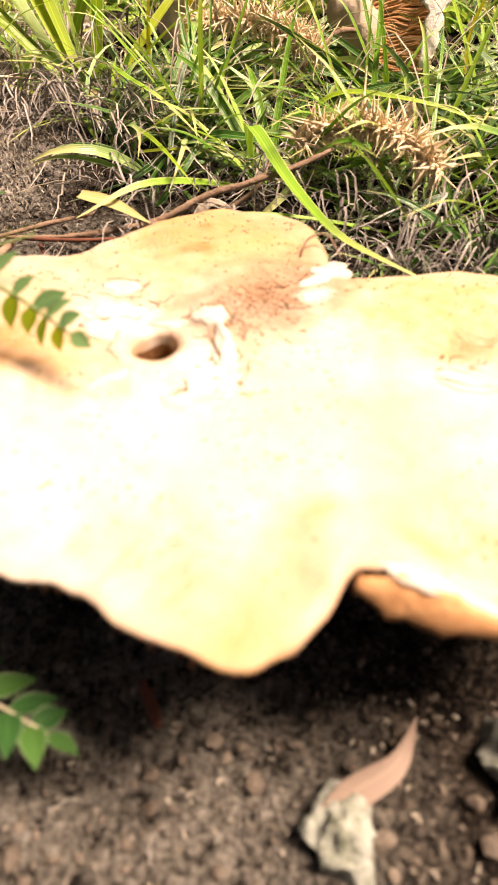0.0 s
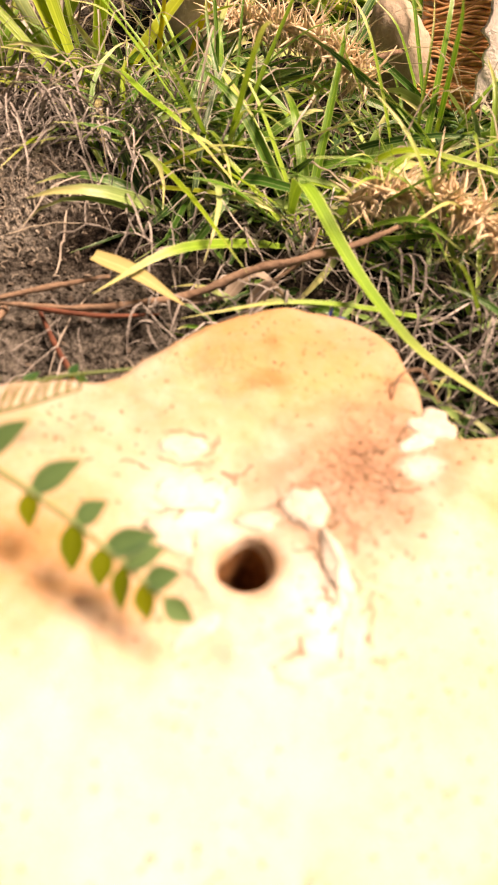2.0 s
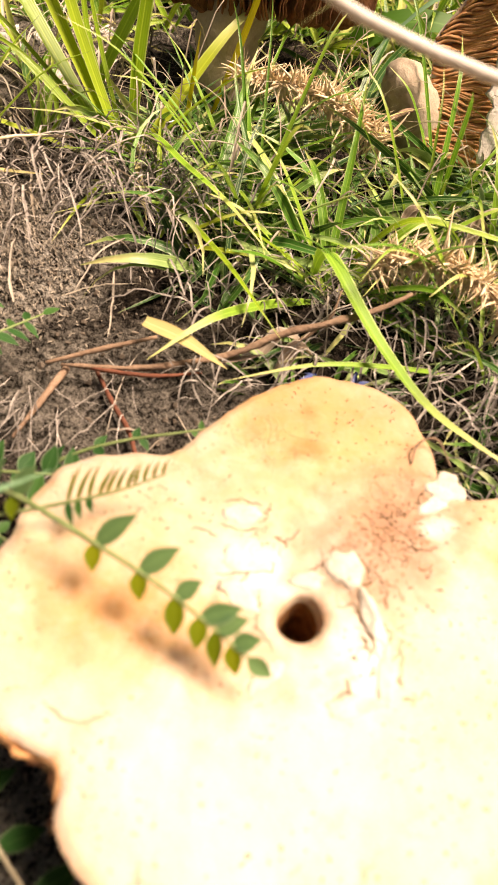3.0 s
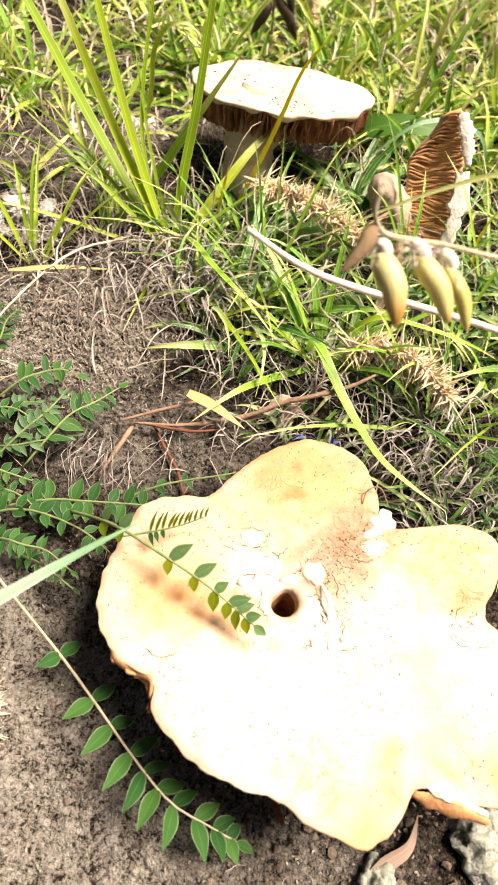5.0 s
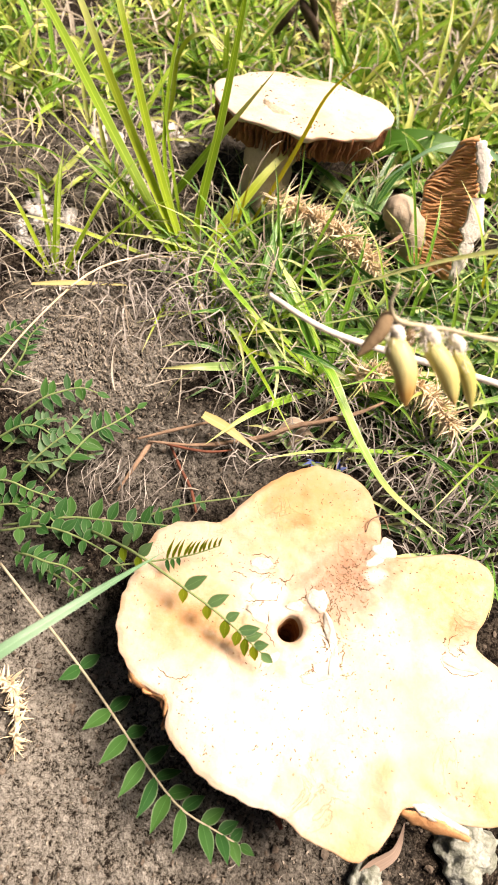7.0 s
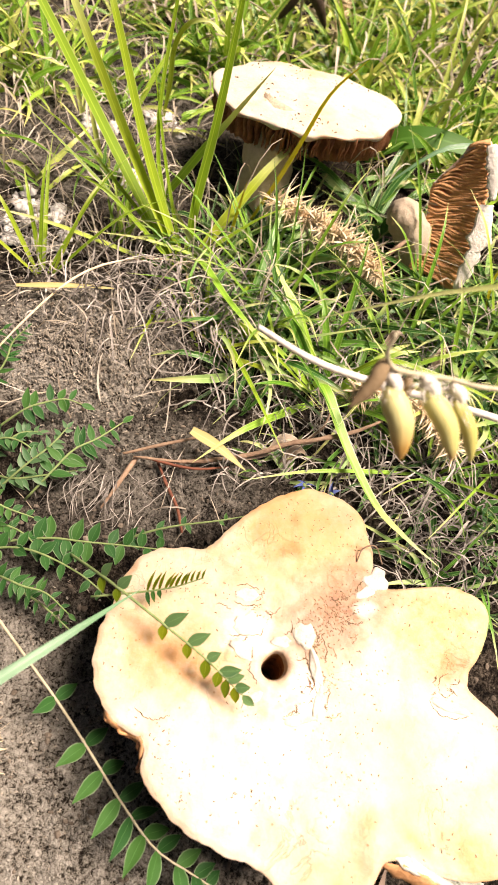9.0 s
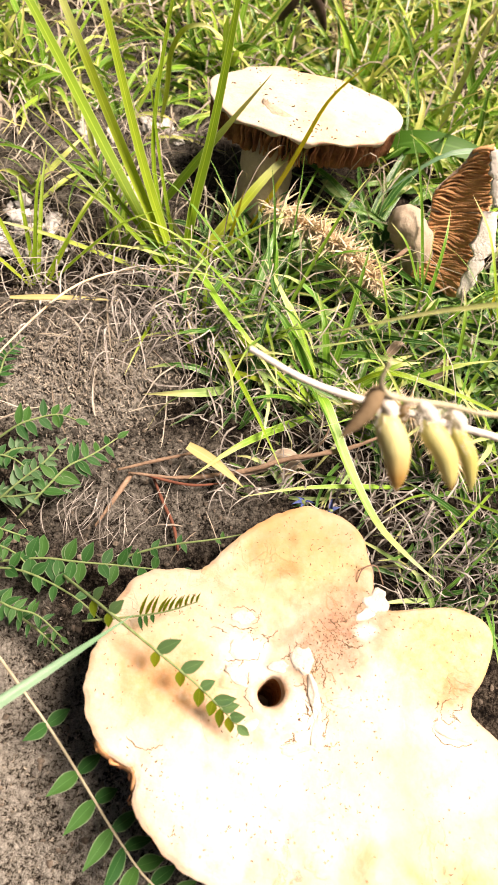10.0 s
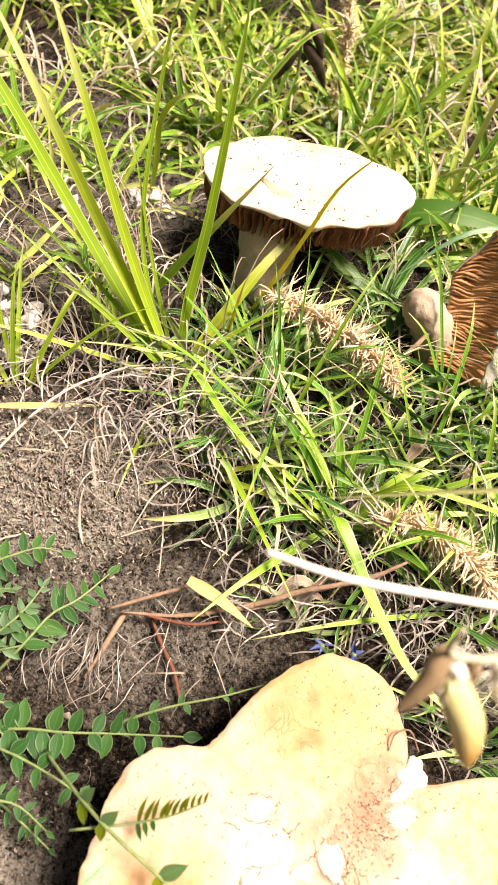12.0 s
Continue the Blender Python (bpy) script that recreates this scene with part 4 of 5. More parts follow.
frond([(-8.6, 4.8, 0.5), (-7.8, 5.6, 1.3), (-7.2, 6.4, 1.6), (-6.5, 6.9, 1.7), (-5.8, 7.8, 1.5)], 8, 0.8, 0.36, start=0.25, spread_deg=70, taper=0.35, blunt=0.06, jitter=0.2)
frond([(-9.8, 4.8, 0.4), (-8.7, 5.7, 1.3), (-8.0, 6.4, 1.6), (-7.6, 7.2, 1.6)], 9, 0.62, 0.27, start=0.2, mat=PALE_VETCH, jitter=0.3)
frond([(-11.2, 8.6, 0.4), (-10.5, 9.7, 1.2), (-10.4, 10.5, 1.4), (-10.1, 11.2, 1.4)], 9, 0.62, 0.18, start=0.15, taper=0.4)
frond([(-9.6, 3.1, 0.4), (-7.5, 3.4, 1.0), (-6.3, 3.4, 1.15), (-4.8, 3.5, 1.05), (-3.0, 3.6, 0.9)], 9, 0.78, 0.46, start=0.2, spread_deg=78, taper=0.3, blunt=0.12, lift=0.25, jitter=0.22)
frond([(-5.4, 3.5, 0.7), (-4.5, 3.9, 1.2), (-3.4, 4.3, 1.35), (-2.0, 4.7, 1.35), (-0.9, 5.1, 1.3)], 4, 0.5, 0.28, start=0.1, taper=0.5, jitter=0.3)
frond([(-9.8, 2.9, 0.3), (-8.0, 2.9, 1.2), (-6.2, 2.3, 1.5), (-5.0, 1.65, 1.1)], 6, 0.66, 0.4, start=0.12, spread_deg=66, blunt=0.12, jitter=0.25)
frond([(-9.0, 2.2, 0.4), (-8.3, 1.9, 1.1), (-7.7, 1.7, 1.25), (-7.0, 1.6, 1.2), (-6.2, 1.1, 1.0)], 9, 0.6, 0.27, start=0.1, mat=VETCH, spread_deg=62, jitter=0.3)
frond([(-8.2, 1.9, 0.1), (-7.2, 1.4, 0.6), (-6.1, 0.7, 0.6)], 6, 0.5, 0.2, start=0.1, jitter=0.3)
frond([(-11.0, 6.2, 0.3), (-9.8, 6.6, 1.2), (-9.0, 6.5, 1.4), (-8.3, 6.1, 1.3)], 6, 0.6, 0.34, start=0.15, jitter=0.25)
frond([(-11.2, 4.4, 0.3), (-9.8, 4.4, 1.2), (-8.8, 4.1, 1.3), (-8.0, 4.0, 1.1)], 6, 0.6, 0.36, start=0.15, blunt=0.1, jitter=0.25)
frond([(-9.9, 5.6, 0.4), (-9.0, 5.3, 1.0), (-8.0, 5.5, 1.2), (-7.0, 5.9, 1.1)], 9, 0.6, 0.24, start=0.15, mat=PALE_VETCH, jitter=0.3)
frond([(-10.6, 3.6, 0.3), (-9.4, 3.7, 0.9), (-8.3, 3.5, 1.0), (-7.3, 2.8, 0.8)], 9, 0.62, 0.26, start=0.15, jitter=0.3)
frond([(-10.4, 6.0, 0.3), (-9.4, 7.0, 0.9), (-8.6, 7.2, 1.0)], 8, 0.55, 0.26, start=0.15, mat=PALE_VETCH, jitter=0.3)
frond([(-12.6, 9.3, 0.4), (-11.6, 10.2, 1.3), (-10.8, 10.9, 1.6)], 8, 0.7, 0.28, start=0.1)
frond([(4.2, 13.2, 1.2), (5.2, 13.6, 2.2), (6.2, 13.2, 2.4)], 6, 0.6, 0.26, start=0.2)
frond([(6.2, 12.0, 1.0), (7.0, 12.6, 2.1), (7.9, 12.3, 2.4)], 6, 0.6, 0.24, start=0.2)
frond([(7.2, 7.2, 0.4), (7.5, 6.6, 1.3), (7.9, 5.8, 1.5)], 4, 0.6, 0.4, start=0.3, mat=VETCH)
frond([(2.7, 18.0, 1.2), (3.6, 18.6, 2.4), (4.6, 18.3, 2.6)], 5, 0.8, 0.4, start=0.25, mat=VETCH)

for x, y, a in ((5.4, 13.6, 0.6), (6.2, 14.6, 2.0), (6.8, 3.9, 0.9), (7.6, 5.2, 1.8), (2.0, 17.6, 1.2), (1.4, 13.0, 0.2), (7.8, 10.4, 2.4)):
    z = ground_z(x, y)
    frond([(x, y, z), (x + 0.5 * math.cos(a), y + 0.5 * math.sin(a), z + 1.1), (x + 1.3 * math.cos(a), y + 1.3 * math.sin(a), z + 1.6)], 8, 0.4, 0.15, start=0.2, stalk_r=0.03, label="small feathery green leaf among grass", taper=0.5)

# ---- pods on a stalk near the lens, and a bleached stem ----
pods = thing("seed_pod_stalk", (13.5, 8.5, ground_z(13.5, 8.5)), "pale stalk with three yellow-green hanging seed pods and a dry husk", "plant")
part("stalk", tube([(13.5, 8.5, ground_z(13.5, 8.5) - 0.2), (9.0, 6.8, 7.6), (5.0, 5.0, 10.6), (2.4, 3.9, 11.75), (1.6, 3.85, 11.9), (0.9, 3.8, 11.95), (0.35, 3.75, 12.1), (0.1, 3.75, 12.5), (0.15, 3.9, 12.9)], [0.06, 0.05, 0.05, 0.055, 0.03], 34, 7, 0.3), STALK_DRY, pods)


def pod(top, tip, r):
    t, b = np.array(top, float), np.array(tip, float)
    mid = (t + b) / 2 + [0.1, 0, 0.06]
    return tube([t, t * 0.8 + b * 0.2 + [0.03, 0, 0.02], mid, b * 0.82 + t * 0.18 + [0.05, 0, 0.02], b], [0.06, r * 0.85, r, r * 0.95, r * 0.75, r * 0.42, 0.015], 20, 10)


for top, tip, r in (((0.38, 3.62, 11.75), (0.86, 2.5, 10.9), 0.28), ((1.1, 3.6, 11.8), (1.85, 2.6, 11.05), 0.235), ((1.72, 3.7, 11.6), (2.4, 2.85, 10.65), 0.175)):
    pd = part("pod", pod(top, tip, r), POD, pods, "plump yellow-green pod with brown tip")
    v = np.array(top, float)
    way = unit(np.array(tip) - v)
    part("calyx", pod(v - way * 0.25 + [0, 0, 0.05], v + way * 0.3, 0.13), FUZZ, pd, "pale downy calyx")
    for k in range(4):
        a = k * 1.6 + rng.random()
        part("sepal", leaflet(v - way * 0.1, way * 0.9 + np.array([0.5 * math.cos(a), 0.3, 0.5 * math.sin(a)]), (math.cos(a), 0.2, math.sin(a)), 0.36, 0.1), HUSK, pd, "thin dry sepal")
    hairs = []
    for _ in range(90):
        q = unit(rng.normal(0, 1, 3) + way * rng.uniform(-0.8, 0.6))
        c = v + way * rng.uniform(-0.25, 0.35) + q * 0.08
        hairs.append(tube([c, c + q * 0.1, c + q * rng.uniform(0.18, 0.36) + way * 0.08], [0.016, 0.012, 0.004], 4, 3))
    part("down", join(*hairs), FUZZ, pd, "pale fluffy hairs", kind="stuff")
part("husk", pod((0.2, 3.85, 12.2), (-0.36, 3.05, 11.6), 0.17), HUSK, pods, "dry brown husk")
part("husk", pod((0.72, 3.75, 11.9), (0.62, 3.5, 11.35), 0.1), HUSK, pods, "dry brown husk")

dead = thing("dead_plant", (15, 7.5, ground_z(15, 7.5)), "bleached white dry plant stem arching over the grass", "plant")
part("stem", tube([(-2.1, 5.6, 10.4), (-0.7, 5.65, 9.5), (0.9, 5.7, 8.95), (5.0, 5.85, 7.9), (9, 6.2, 6.2), (15, 7.5, ground_z(15, 7.5) - 0.1)], [0.065, 0.085, 0.095, 0.1, 0.11], 28, 8, 0.1), BLEACHED, dead)


def lone(points, width, facing, label, mat=BLADE, n=16, fold=0.2, base=0.55):
    """A single grass plant of one long blade."""
    ob = thing("grass_plant", points[0], label, "grass", "single grass plants")
    part("blade", blade(points, width, facing, n, fold, base), mat, ob)


# ---- the pale near blade that leans over the cap's edge ----
lone([(-12.5, -7.2, ground_z(-12.5, -7.2)), (-10.6, -5.4, 4.3), (-7.96, -2.88, 5.8), (-5.6, -0.6, 5.5), (-3.9, 1.2, 4.6)], 0.40, (0.2, -0.4, 1), "single pale blue-green grass blade leaning over the cap", GLAUCOUS, 20, 0.15, 0.9)

# ---- grass tufts with blades that can be told apart ----


def in_cap(x, y, margin=0.25):
    return math.hypot(x, y) < reach(math.degrees(math.atan2(y, x)) % 360) + margin


def tuft(at, blades, label, mat=BLADE, group="grass tufts", tall=()):
    x, y = at
    z = ground_z(x, y) - 0.15
    ob = thing("grass_tuft", (x, y, z), label, "grass", group)
    for width, *points in tall:
        part("blade", blade([(x + rng.normal(0, 0.1), y + rng.normal(0, 0.1), z)] + points, width, (0.55, -0.5, 0.66), 18, 0.2, 0.6), mat, ob)
    for way, length, width, rise, droop in blades:
        a = radians(way)
        far = length * math.cos(radians(rise))
        if any(in_cap(x + math.cos(a) * far * k, y + math.sin(a) * far * k, 0.1) for k in (0.3, 0.6, 0.85, 1.0)):
            if length * math.sin(radians(rise)) < 4.0 and width < 0.3:
                a += math.pi
        d = np.array([math.cos(a), math.sin(a), 0.0])
        root = np.array([x, y, z]) + d * 0.12 + rng.normal(0, 0.1, 3) * [1, 1, 0]
        c = math.cos(radians(rise)) * length
        h = math.sin(radians(rise)) * length
        p = [root, root + d * c * 0.33 + [0, 0, h * 0.4], root + d * c * 0.68 + [0, 0, h * 0.78 - droop * 0.25], root + d * c + [0, 0, h - droop]]
        face = np.cross(np.cross([0, 0, 1.0], d), unit(d * c + [0, 0, h])) * -1
        part("blade", blade(p, width, -face if face[2] < 0 else face, 14, 0.2, 0.5, rng.normal(0, 0.5)), mat, ob)
    return ob


tuft((-4.9, 15.9), [(-45, 9, 0.3, 9, 0.5), (-62, 10, 0.28, 10, 0.6), (20, 6, 0.34, 35, 0.6), (50, 8, 0.5, 32, 0.5), (178, 8, 0.22, 14, 0.3), (-20, 5, 0.2, 12, 0.3), (150, 9, 0.2, 30, 0.6),
     (-5, 7, 0.22, 10, 0.4), (165, 6, 0.2, 40, 0.6), (-100, 6, 0.18, 12, 0.2)], "tall tuft of long bright green grass blades",
     tall=[(0.5, (-8.3, 18.6, 4.6), (-11.0, 20.5, 8.4), (-12.6, 21.3, 10.4)), (0.44, (-7.4, 17.8, 5.2), (-9.2, 18.8, 9.2), (-10.4, 19.3, 12.0)), (0.42, (-6.6, 17.6, 4.8), (-7.9, 18.7, 9.4), (-8.8, 19.3, 12.5)),
           (0.48, (-4.6, 17.2, 3.6), (-4.2, 18.0, 6.2), (-3.8, 18.9, 10.0), (-3.6, 19.3, 13.0)), (0.2, (-6.4, 18.5, 4.6), (-6.0, 20.5, 9.5), (-5.4, 21, 12)), (0.16, (-8.4, 17.3, 3.4), (-11.5, 18.6, 5.4)), (0.18, (-6.0, 18.2, 4.0), (-6.9, 20.0, 8.0))])
tuft((1.6, 11.0), [(a, rng.uniform(3.5, 7.5), rng.uniform(0.18, 0.4), rng.uniform(8, 48), rng.uniform(0.2, 1.2)) for a in (-150, -138, *np.linspace(-48, 158, 25))],
     "low spreading tuft of green grass blades", TUFT)
tuft((-10.4, 14.4), [(a, rng.uniform(4, 7), rng.uniform(0.16, 0.24), rng.uniform(30, 65), rng.uniform(0.1, 0.6)) for a in (20, 60, 85, 110, 140, 190, 50, 95)], "small yellowish-green grass tuft on bare soil")
tuft((-3.6, 11.9), [(95, 4.2, 0.2, 30, 0.3), (60, 5, 0.22, 20, 0.6), (20, 5.5, 0.22, 15, 0.5), (130, 3, 0.16, 30, 0.2), (-20, 5, 0.24, 12, 0.5), (0, 4, 0.2, 30, 0.5)], "thin sprig of bright green grass")
for x, y in ((4.5, 13.0), (6.4, 11.3), (-0.8, 14.0), (9.0, 14.5), (5.8, 8.2), (8.6, 9.0), (5.6, 16.0), (-1.6, 15.8), (11.5, 18.0)):
    tuft((x, y), [(rng.uniform(0, 360), rng.uniform(3, 8), rng.uniform(0.09, 0.2), rng.uniform(10, 55), rng.uniform(0.2, 1.0)) for _ in range(18)], "low spreading tuft of green grass blades", TUFT)
for x, y in ((-13, 27), (-4.5, 30), (2.5, 31), (7, 33), (12, 30), (-8, 36), (1, 39), (6, 26.5), (-16, 21)):
    tuft((x, y), [(rng.uniform(0, 360), rng.uniform(4, 9), rng.uniform(0.18, 0.36), rng.uniform(25, 70), rng.uniform(0.3, 2.0)) for _ in range(12)], "upright tuft of fresh green grass blades", GRASS)

lone([(-2.4, 19.2, 1.0), (-1.55, 18.9, 3.64), (-0.9, 18.7, 5.9), (-0.3, 18.5, 8.0), (0.75, 18.6, 9.4)], 0.26, (0.6, -1, 0.5), "thin yellowed grass blade crossing a mushroom cap", YELLOWED)
lone([(-6.6, 18.6, 1.3), (-5.05, 18.33, 4.18), (-3.9, 18.2, 6.2), (-2.4, 18.0, 8.8)], 0.42, (0.6, -1, 0.5), "broad green grass blade leaning across a mushroom cap", TUFT)
lone([(-3.2, 17.6, 1.0), (-2.95, 17.5, 3.0), (-2.75, 17.5, 4.6)], 0.16, (0.3, -1, 0.4), "thin yellowed grass blade before a mushroom stem", YELLOWED)
lone([(8.2, 16.0, 1.2), (8.0, 16.6, 3.0), (8.9, 17.2, 5.2)], 0.16, (0.3, -1, 0.4), "thin yellowed grass blade before a toppled mushroom", YELLOWED)
lone([(9.8, 22.6, 1.4), (8.2, 21.6, 4.6), (5.2, 20.6, 5.4), (2.6, 19.6, 3.4)], 0.3, (0, -0.6, 1), "arching pale green grass blade over a toppled mushroom", GLAUCOUS)
lone([(1.0, 11.0, 1.0), (1.0, 10.2, 2.4), (1.3, 9.5, 2.5), (1.85, 8.4, 2.15), (2.5, 7.25, 1.8), (3.4, 5.9, 1.5), (4.5, 4.95, 1.35), (5.6, 4.2, 1.2)], 0.46, (0.3, -0.2, 1), "long green grass blade bent down behind the cap", TUFT, 24, 0.2)
lone([(-4.9, 16.0, 1.6), (-4.0, 14.8, 2.6), (-2.9, 13.2, 2.7), (-1.6, 11.8, 2.5), (-0.3, 10.4, 1.9)], 0.34, (0.4, -0.1, 1), "long green grass blade arching down from a tall tuft", TUFT, 20, 0.2)
lone([(2.0, 11.4, 1.2), (3.2, 11.3, 2.8), (5.0, 11.0, 2.9), (7.0, 10.7, 2.5), (9.0, 10.5, 1.6)], 0.22, (0, -0.3, 1), "pale-edged grass blade lying over the tuft", BLADE, 20, 0.2)
for pts in ([over(3.7, 13.1, 1.0), over(4.1, 13.5, 1.5), over(4.6, 13.4, 1.0)], [over(-0.5, 8.0, 0.3), over(0.0, 8.4, 0.8), over(0.6, 8.3, 0.6), over(0.7, 7.8, 0.2)], [over(0.0, 7.6, 0.3), over(0.5, 8.0, 0.9), over(1.2, 7.9, 0.3)], [over(5.6, 12.3, 0.9), over(5.9, 12.8, 1.5), over(6.3, 12.6, 1.0)]):
    whole("dry_leaf", blade(pts, 0.42, (0.2, -0.5, 1), 12, 0.3, 0.5, 1.2), CURL, "curled brown dead grass leaf among roots", "leaf", "curled dead leaves")
lone([(15.5, 7.0, 0.2), (12.5, 5.8, 9.5), (7.5, 6.0, 13.2), (3.0, 6.9, 11.5), (-0.9, 7.8, 8.2)], 0.24, (0, -0.5, 1), "long arching yellow-green grass blade", BLADE, n=22)
lone([(-7.2, 25, 1.2), (-6.9, 25, 3.0), (-6.75, 25, 4.7), (-6.2, 25, 5.8), (-5.3, 25, 6.1), (-4.5, 25, 5.6)], 0.28, (0.5, -0.7, 0.6), "pale green grass blade curled into a hoop", BLADE, n=20)
for p in ([(2.2, 24.6, 0.8), (3.6, 24.3, 2.7), (5.6, 24.1, 3.4), (8.0, 23.9, 3.1), (9.4, 23.7, 2.2)], [(2.4, 23.2, 0.9), (4.0, 23.0, 1.7), (6.0, 22.8, 1.8)]):
    broad = thing("broad_leaved_plant", p[0], "broad dark green strap-shaped leaf in grass", "plant", "broad leaves")
    part("leaf", blade(p, 1.15, (0, -0.6, 1), 16, 0.08, 0.5), BROAD, broad)


# ---- twigs, straws and dry seed heads on the ground ----


def lying(name, xy, radii, mat, label, category, h=0.12, n=18, sides=7, knobs=0.3, lift=0.0):
    p = [(x, y, ground_z(x, y) + h + lift * math.sin(math.pi * i / (len(xy) - 1))) for i, (x, y) in enumerate(xy)]
    return whole(name, tube(p, radii, n, sides, knobs), mat, label, category)


main = thing("twig", over(-5.3, 6.9, 0.5), "thin bent brown twig lying behind the cap", "twig")
part("stem", tube([over(x, y, h) for x, y, h in ((-5.3, 6.9, 0.5), (-3.4, 7.0, 0.5), (-1.3, 7.5, 0.8), (0.0, 7.9, 1.3), (2.0, 8.4, 1.5), (3.3, 9.0, 1.7))], [0.04, 0.08, 0.095, 0.085, 0.05], 44, 9, 0.6), TWIG, main)
part("side_shoot", tube([over(-4.9, 6.95, 0.5), over(-3.2, 6.75, 0.45), over(-1.9, 7.05, 0.5)], [0.05, 0.06, 0.03], 14, 6, 0.3), RED_TWIG, main)
part("side_shoot", tube([over(0.4, 8.2, 0.55), over(1.3, 8.9, 0.9), over(1.6, 9.6, 1.2)], [0.06, 0.05, 0.02], 10, 6, 0.3), TWIG, main)
part("bark_flake", blade([over(-1.6, 7.35, 0.6), over(-0.9, 7.6, 0.66), over(-0.3, 7.85, 0.6)], 0.16, (0, -0.3, 1), 8), PINK, main)
lying("twig", [(-4.5, 7.1), (-4.0, 6.2), (-3.5, 5.4), (-3.2, 4.6)], [0.05, 0.07, 0.05], RED_TWIG, "short reddish-brown stalk on the soil", "twig", 0.25)
lying("twig", [(-5.2, 7.0), (-5.6, 6.1), (-6.1, 5.0)], [0.1, 0.09, 0.04], TWIG, "short brown forked stalk on the soil", "twig", 0.3)
lying("twig", [(2.0, 15.4), (3.6, 16.9), (5.2, 19.2)], [0.08, 0.1, 0.05], TWIG, "thin brown dry stalk leaning over the grass", "twig", 1.0, lift=1.2)
lying("grass_stalk", [(-12, 8.0), (-10.2, 10.6), (-8.4, 13.2), (-6.4, 15.0), (-4.2, 15.6)], [0.03, 0.045, 0.03], SPIKE, "long arched pale straw over the bare mound", "straw", 0.5, lift=1.0)
whole("straw", blade([(-3.4, 7.9, 1.5), (-2.4, 7.4, 1.5), (-1.3, 6.7, 1.3)], 0.42, (0, -0.3, 1), 10, 0.12, 0.7), STRAW, "short yellow withered grass blade across the twig", "straw")
whole("straw", blade([(-11.0, 13.2, 1.4), (-9.0, 13.3, 1.75), (-6.8, 13.8, 1.5)], 0.24, (0, -0.3, 1), 10, 0.12, 0.5), STRAW, "flat yellow straw lying on the soil", "straw")
whole("straw", blade([(-4.6, 15.6, 1.8), (-4.3, 13.9, 1.9), (-3.8, 12.0, 1.5)], 0.34, (0, -0.3, 1), 10, 0.12, 0.6), STRAW, "withered tan grass leaf on the soil", "straw")


def seed_head(points, r, count, label, mat=SPIKE):
    """A dry bottlebrush spike: a stalk bristling with small pointed spikelets."""
    p = spline(points, 60)
    ob = thing("dry_seed_head", p[0], label, "seed head", "dry seed heads")
    part("stalk", tube(points, [0.09, 0.07], 12, 6), SPIKE, ob)
    tan = unit(np.gradient(p, axis=0))
    rest = []
    for i in range(count):
        k = int(rng.integers(0, 60))
        a = rng.uniform(0, 2 * math.pi)
        u = unit(np.cross(tan[k], [0.2, 0.1, 1.0]))
        v = np.cross(tan[k], u)
        out = math.cos(a) * u + math.sin(a) * v + [0, 0, 0.35]
        way = unit(out + tan[k] * rng.uniform(0.0, 0.9) + rng.normal(0, 0.55, 3))
        L = r * rng.uniform(0.4, 1.0)
        s = np.linspace(0, 1, 5)[:, None]
        q = p[k] + way * L * s + np.array([0, 0, -0.06]) * s**2 + rng.normal(0, 0.3, 3) * L * s**2
        if i % 3 == 0:
            part("spikelet", tube(q, [0.015, 0.05, 0.055, 0.03, 0.006], 6, 5), mat, ob)
        else:
            rest.append(strips(q[None], np.array([[0.02, 0.045, 0.045, 0.025, 0.008]]), np.repeat(unit(np.cross(way, rng.normal(0, 1, 3)))[None, None], 5, 1), 0.35))
    part("bristle", join(*rest), mat, ob, "fine straw-coloured bristles", kind="stuff")
    return ob


seed_head([over(-1.6, 18.7, 1.6), over(0.2, 17.4, 2.2), over(1.8, 16.3, 2.2), over(3.0, 15.4, 1.9)], 0.95, 820, "dry straw-coloured bristly seed head lying in grass")
seed_head([over(2.3, 10.3, 1.6), over(3.6, 10.2, 2.0), over(4.8, 9.5, 2.0), over(6.0, 8.4, 1.7)], 0.85, 820, "dry straw-coloured bristly seed head lying in grass")
seed_head([over(-9.2, -1.6, 0.4), over(-8.0, -2.0, 0.6), over(-7.6, -3.6, 0.4)], 0.5, 240, "dry straw-coloured bristly seed head lying on soil")
seed_head([(1.5, 37, 0.9), (1.2, 37, 3.0), (0.9, 37, 5.2)], 0.7, 300, "upright dry pinkish seed head among far grass")

far_pods = thing("dry_pod_stalk", over(-1.2, 33.2, 0), "dry stalk with dark brown split seed pods among far grass", "plant")
part("stalk", tube([over(-1.2, 33.2, 0), (-1.2, 33.2, 2.5), (-1.3, 33.1, 4.4), (-1.0, 33, 5.2)], [0.09, 0.07], 12, 6), STALK_DRY, far_pods)
for a, b, q in (((-1.2, 33, 4.6), (0.2, 32.8, 2.6), 0.3), ((-1.5, 33, 4.3), (-2.4, 32.8, 2.6), 0.3), ((-1.0, 33, 5.4), (-0.2, 33, 3.7), 0.24)):
    part("pod", pod(a, b, q), DARK_POD, far_pods, "dark brown split pod")
seed_head([over(0.7, 32.4, 0.2), (0.75, 32.4, 2.6), (0.7, 32.4, 4.2), (0.6, 32.4, 6.0)], 0.75, 420, "upright dry pinkish seed head among far grass")

# ---- blue flowers ----


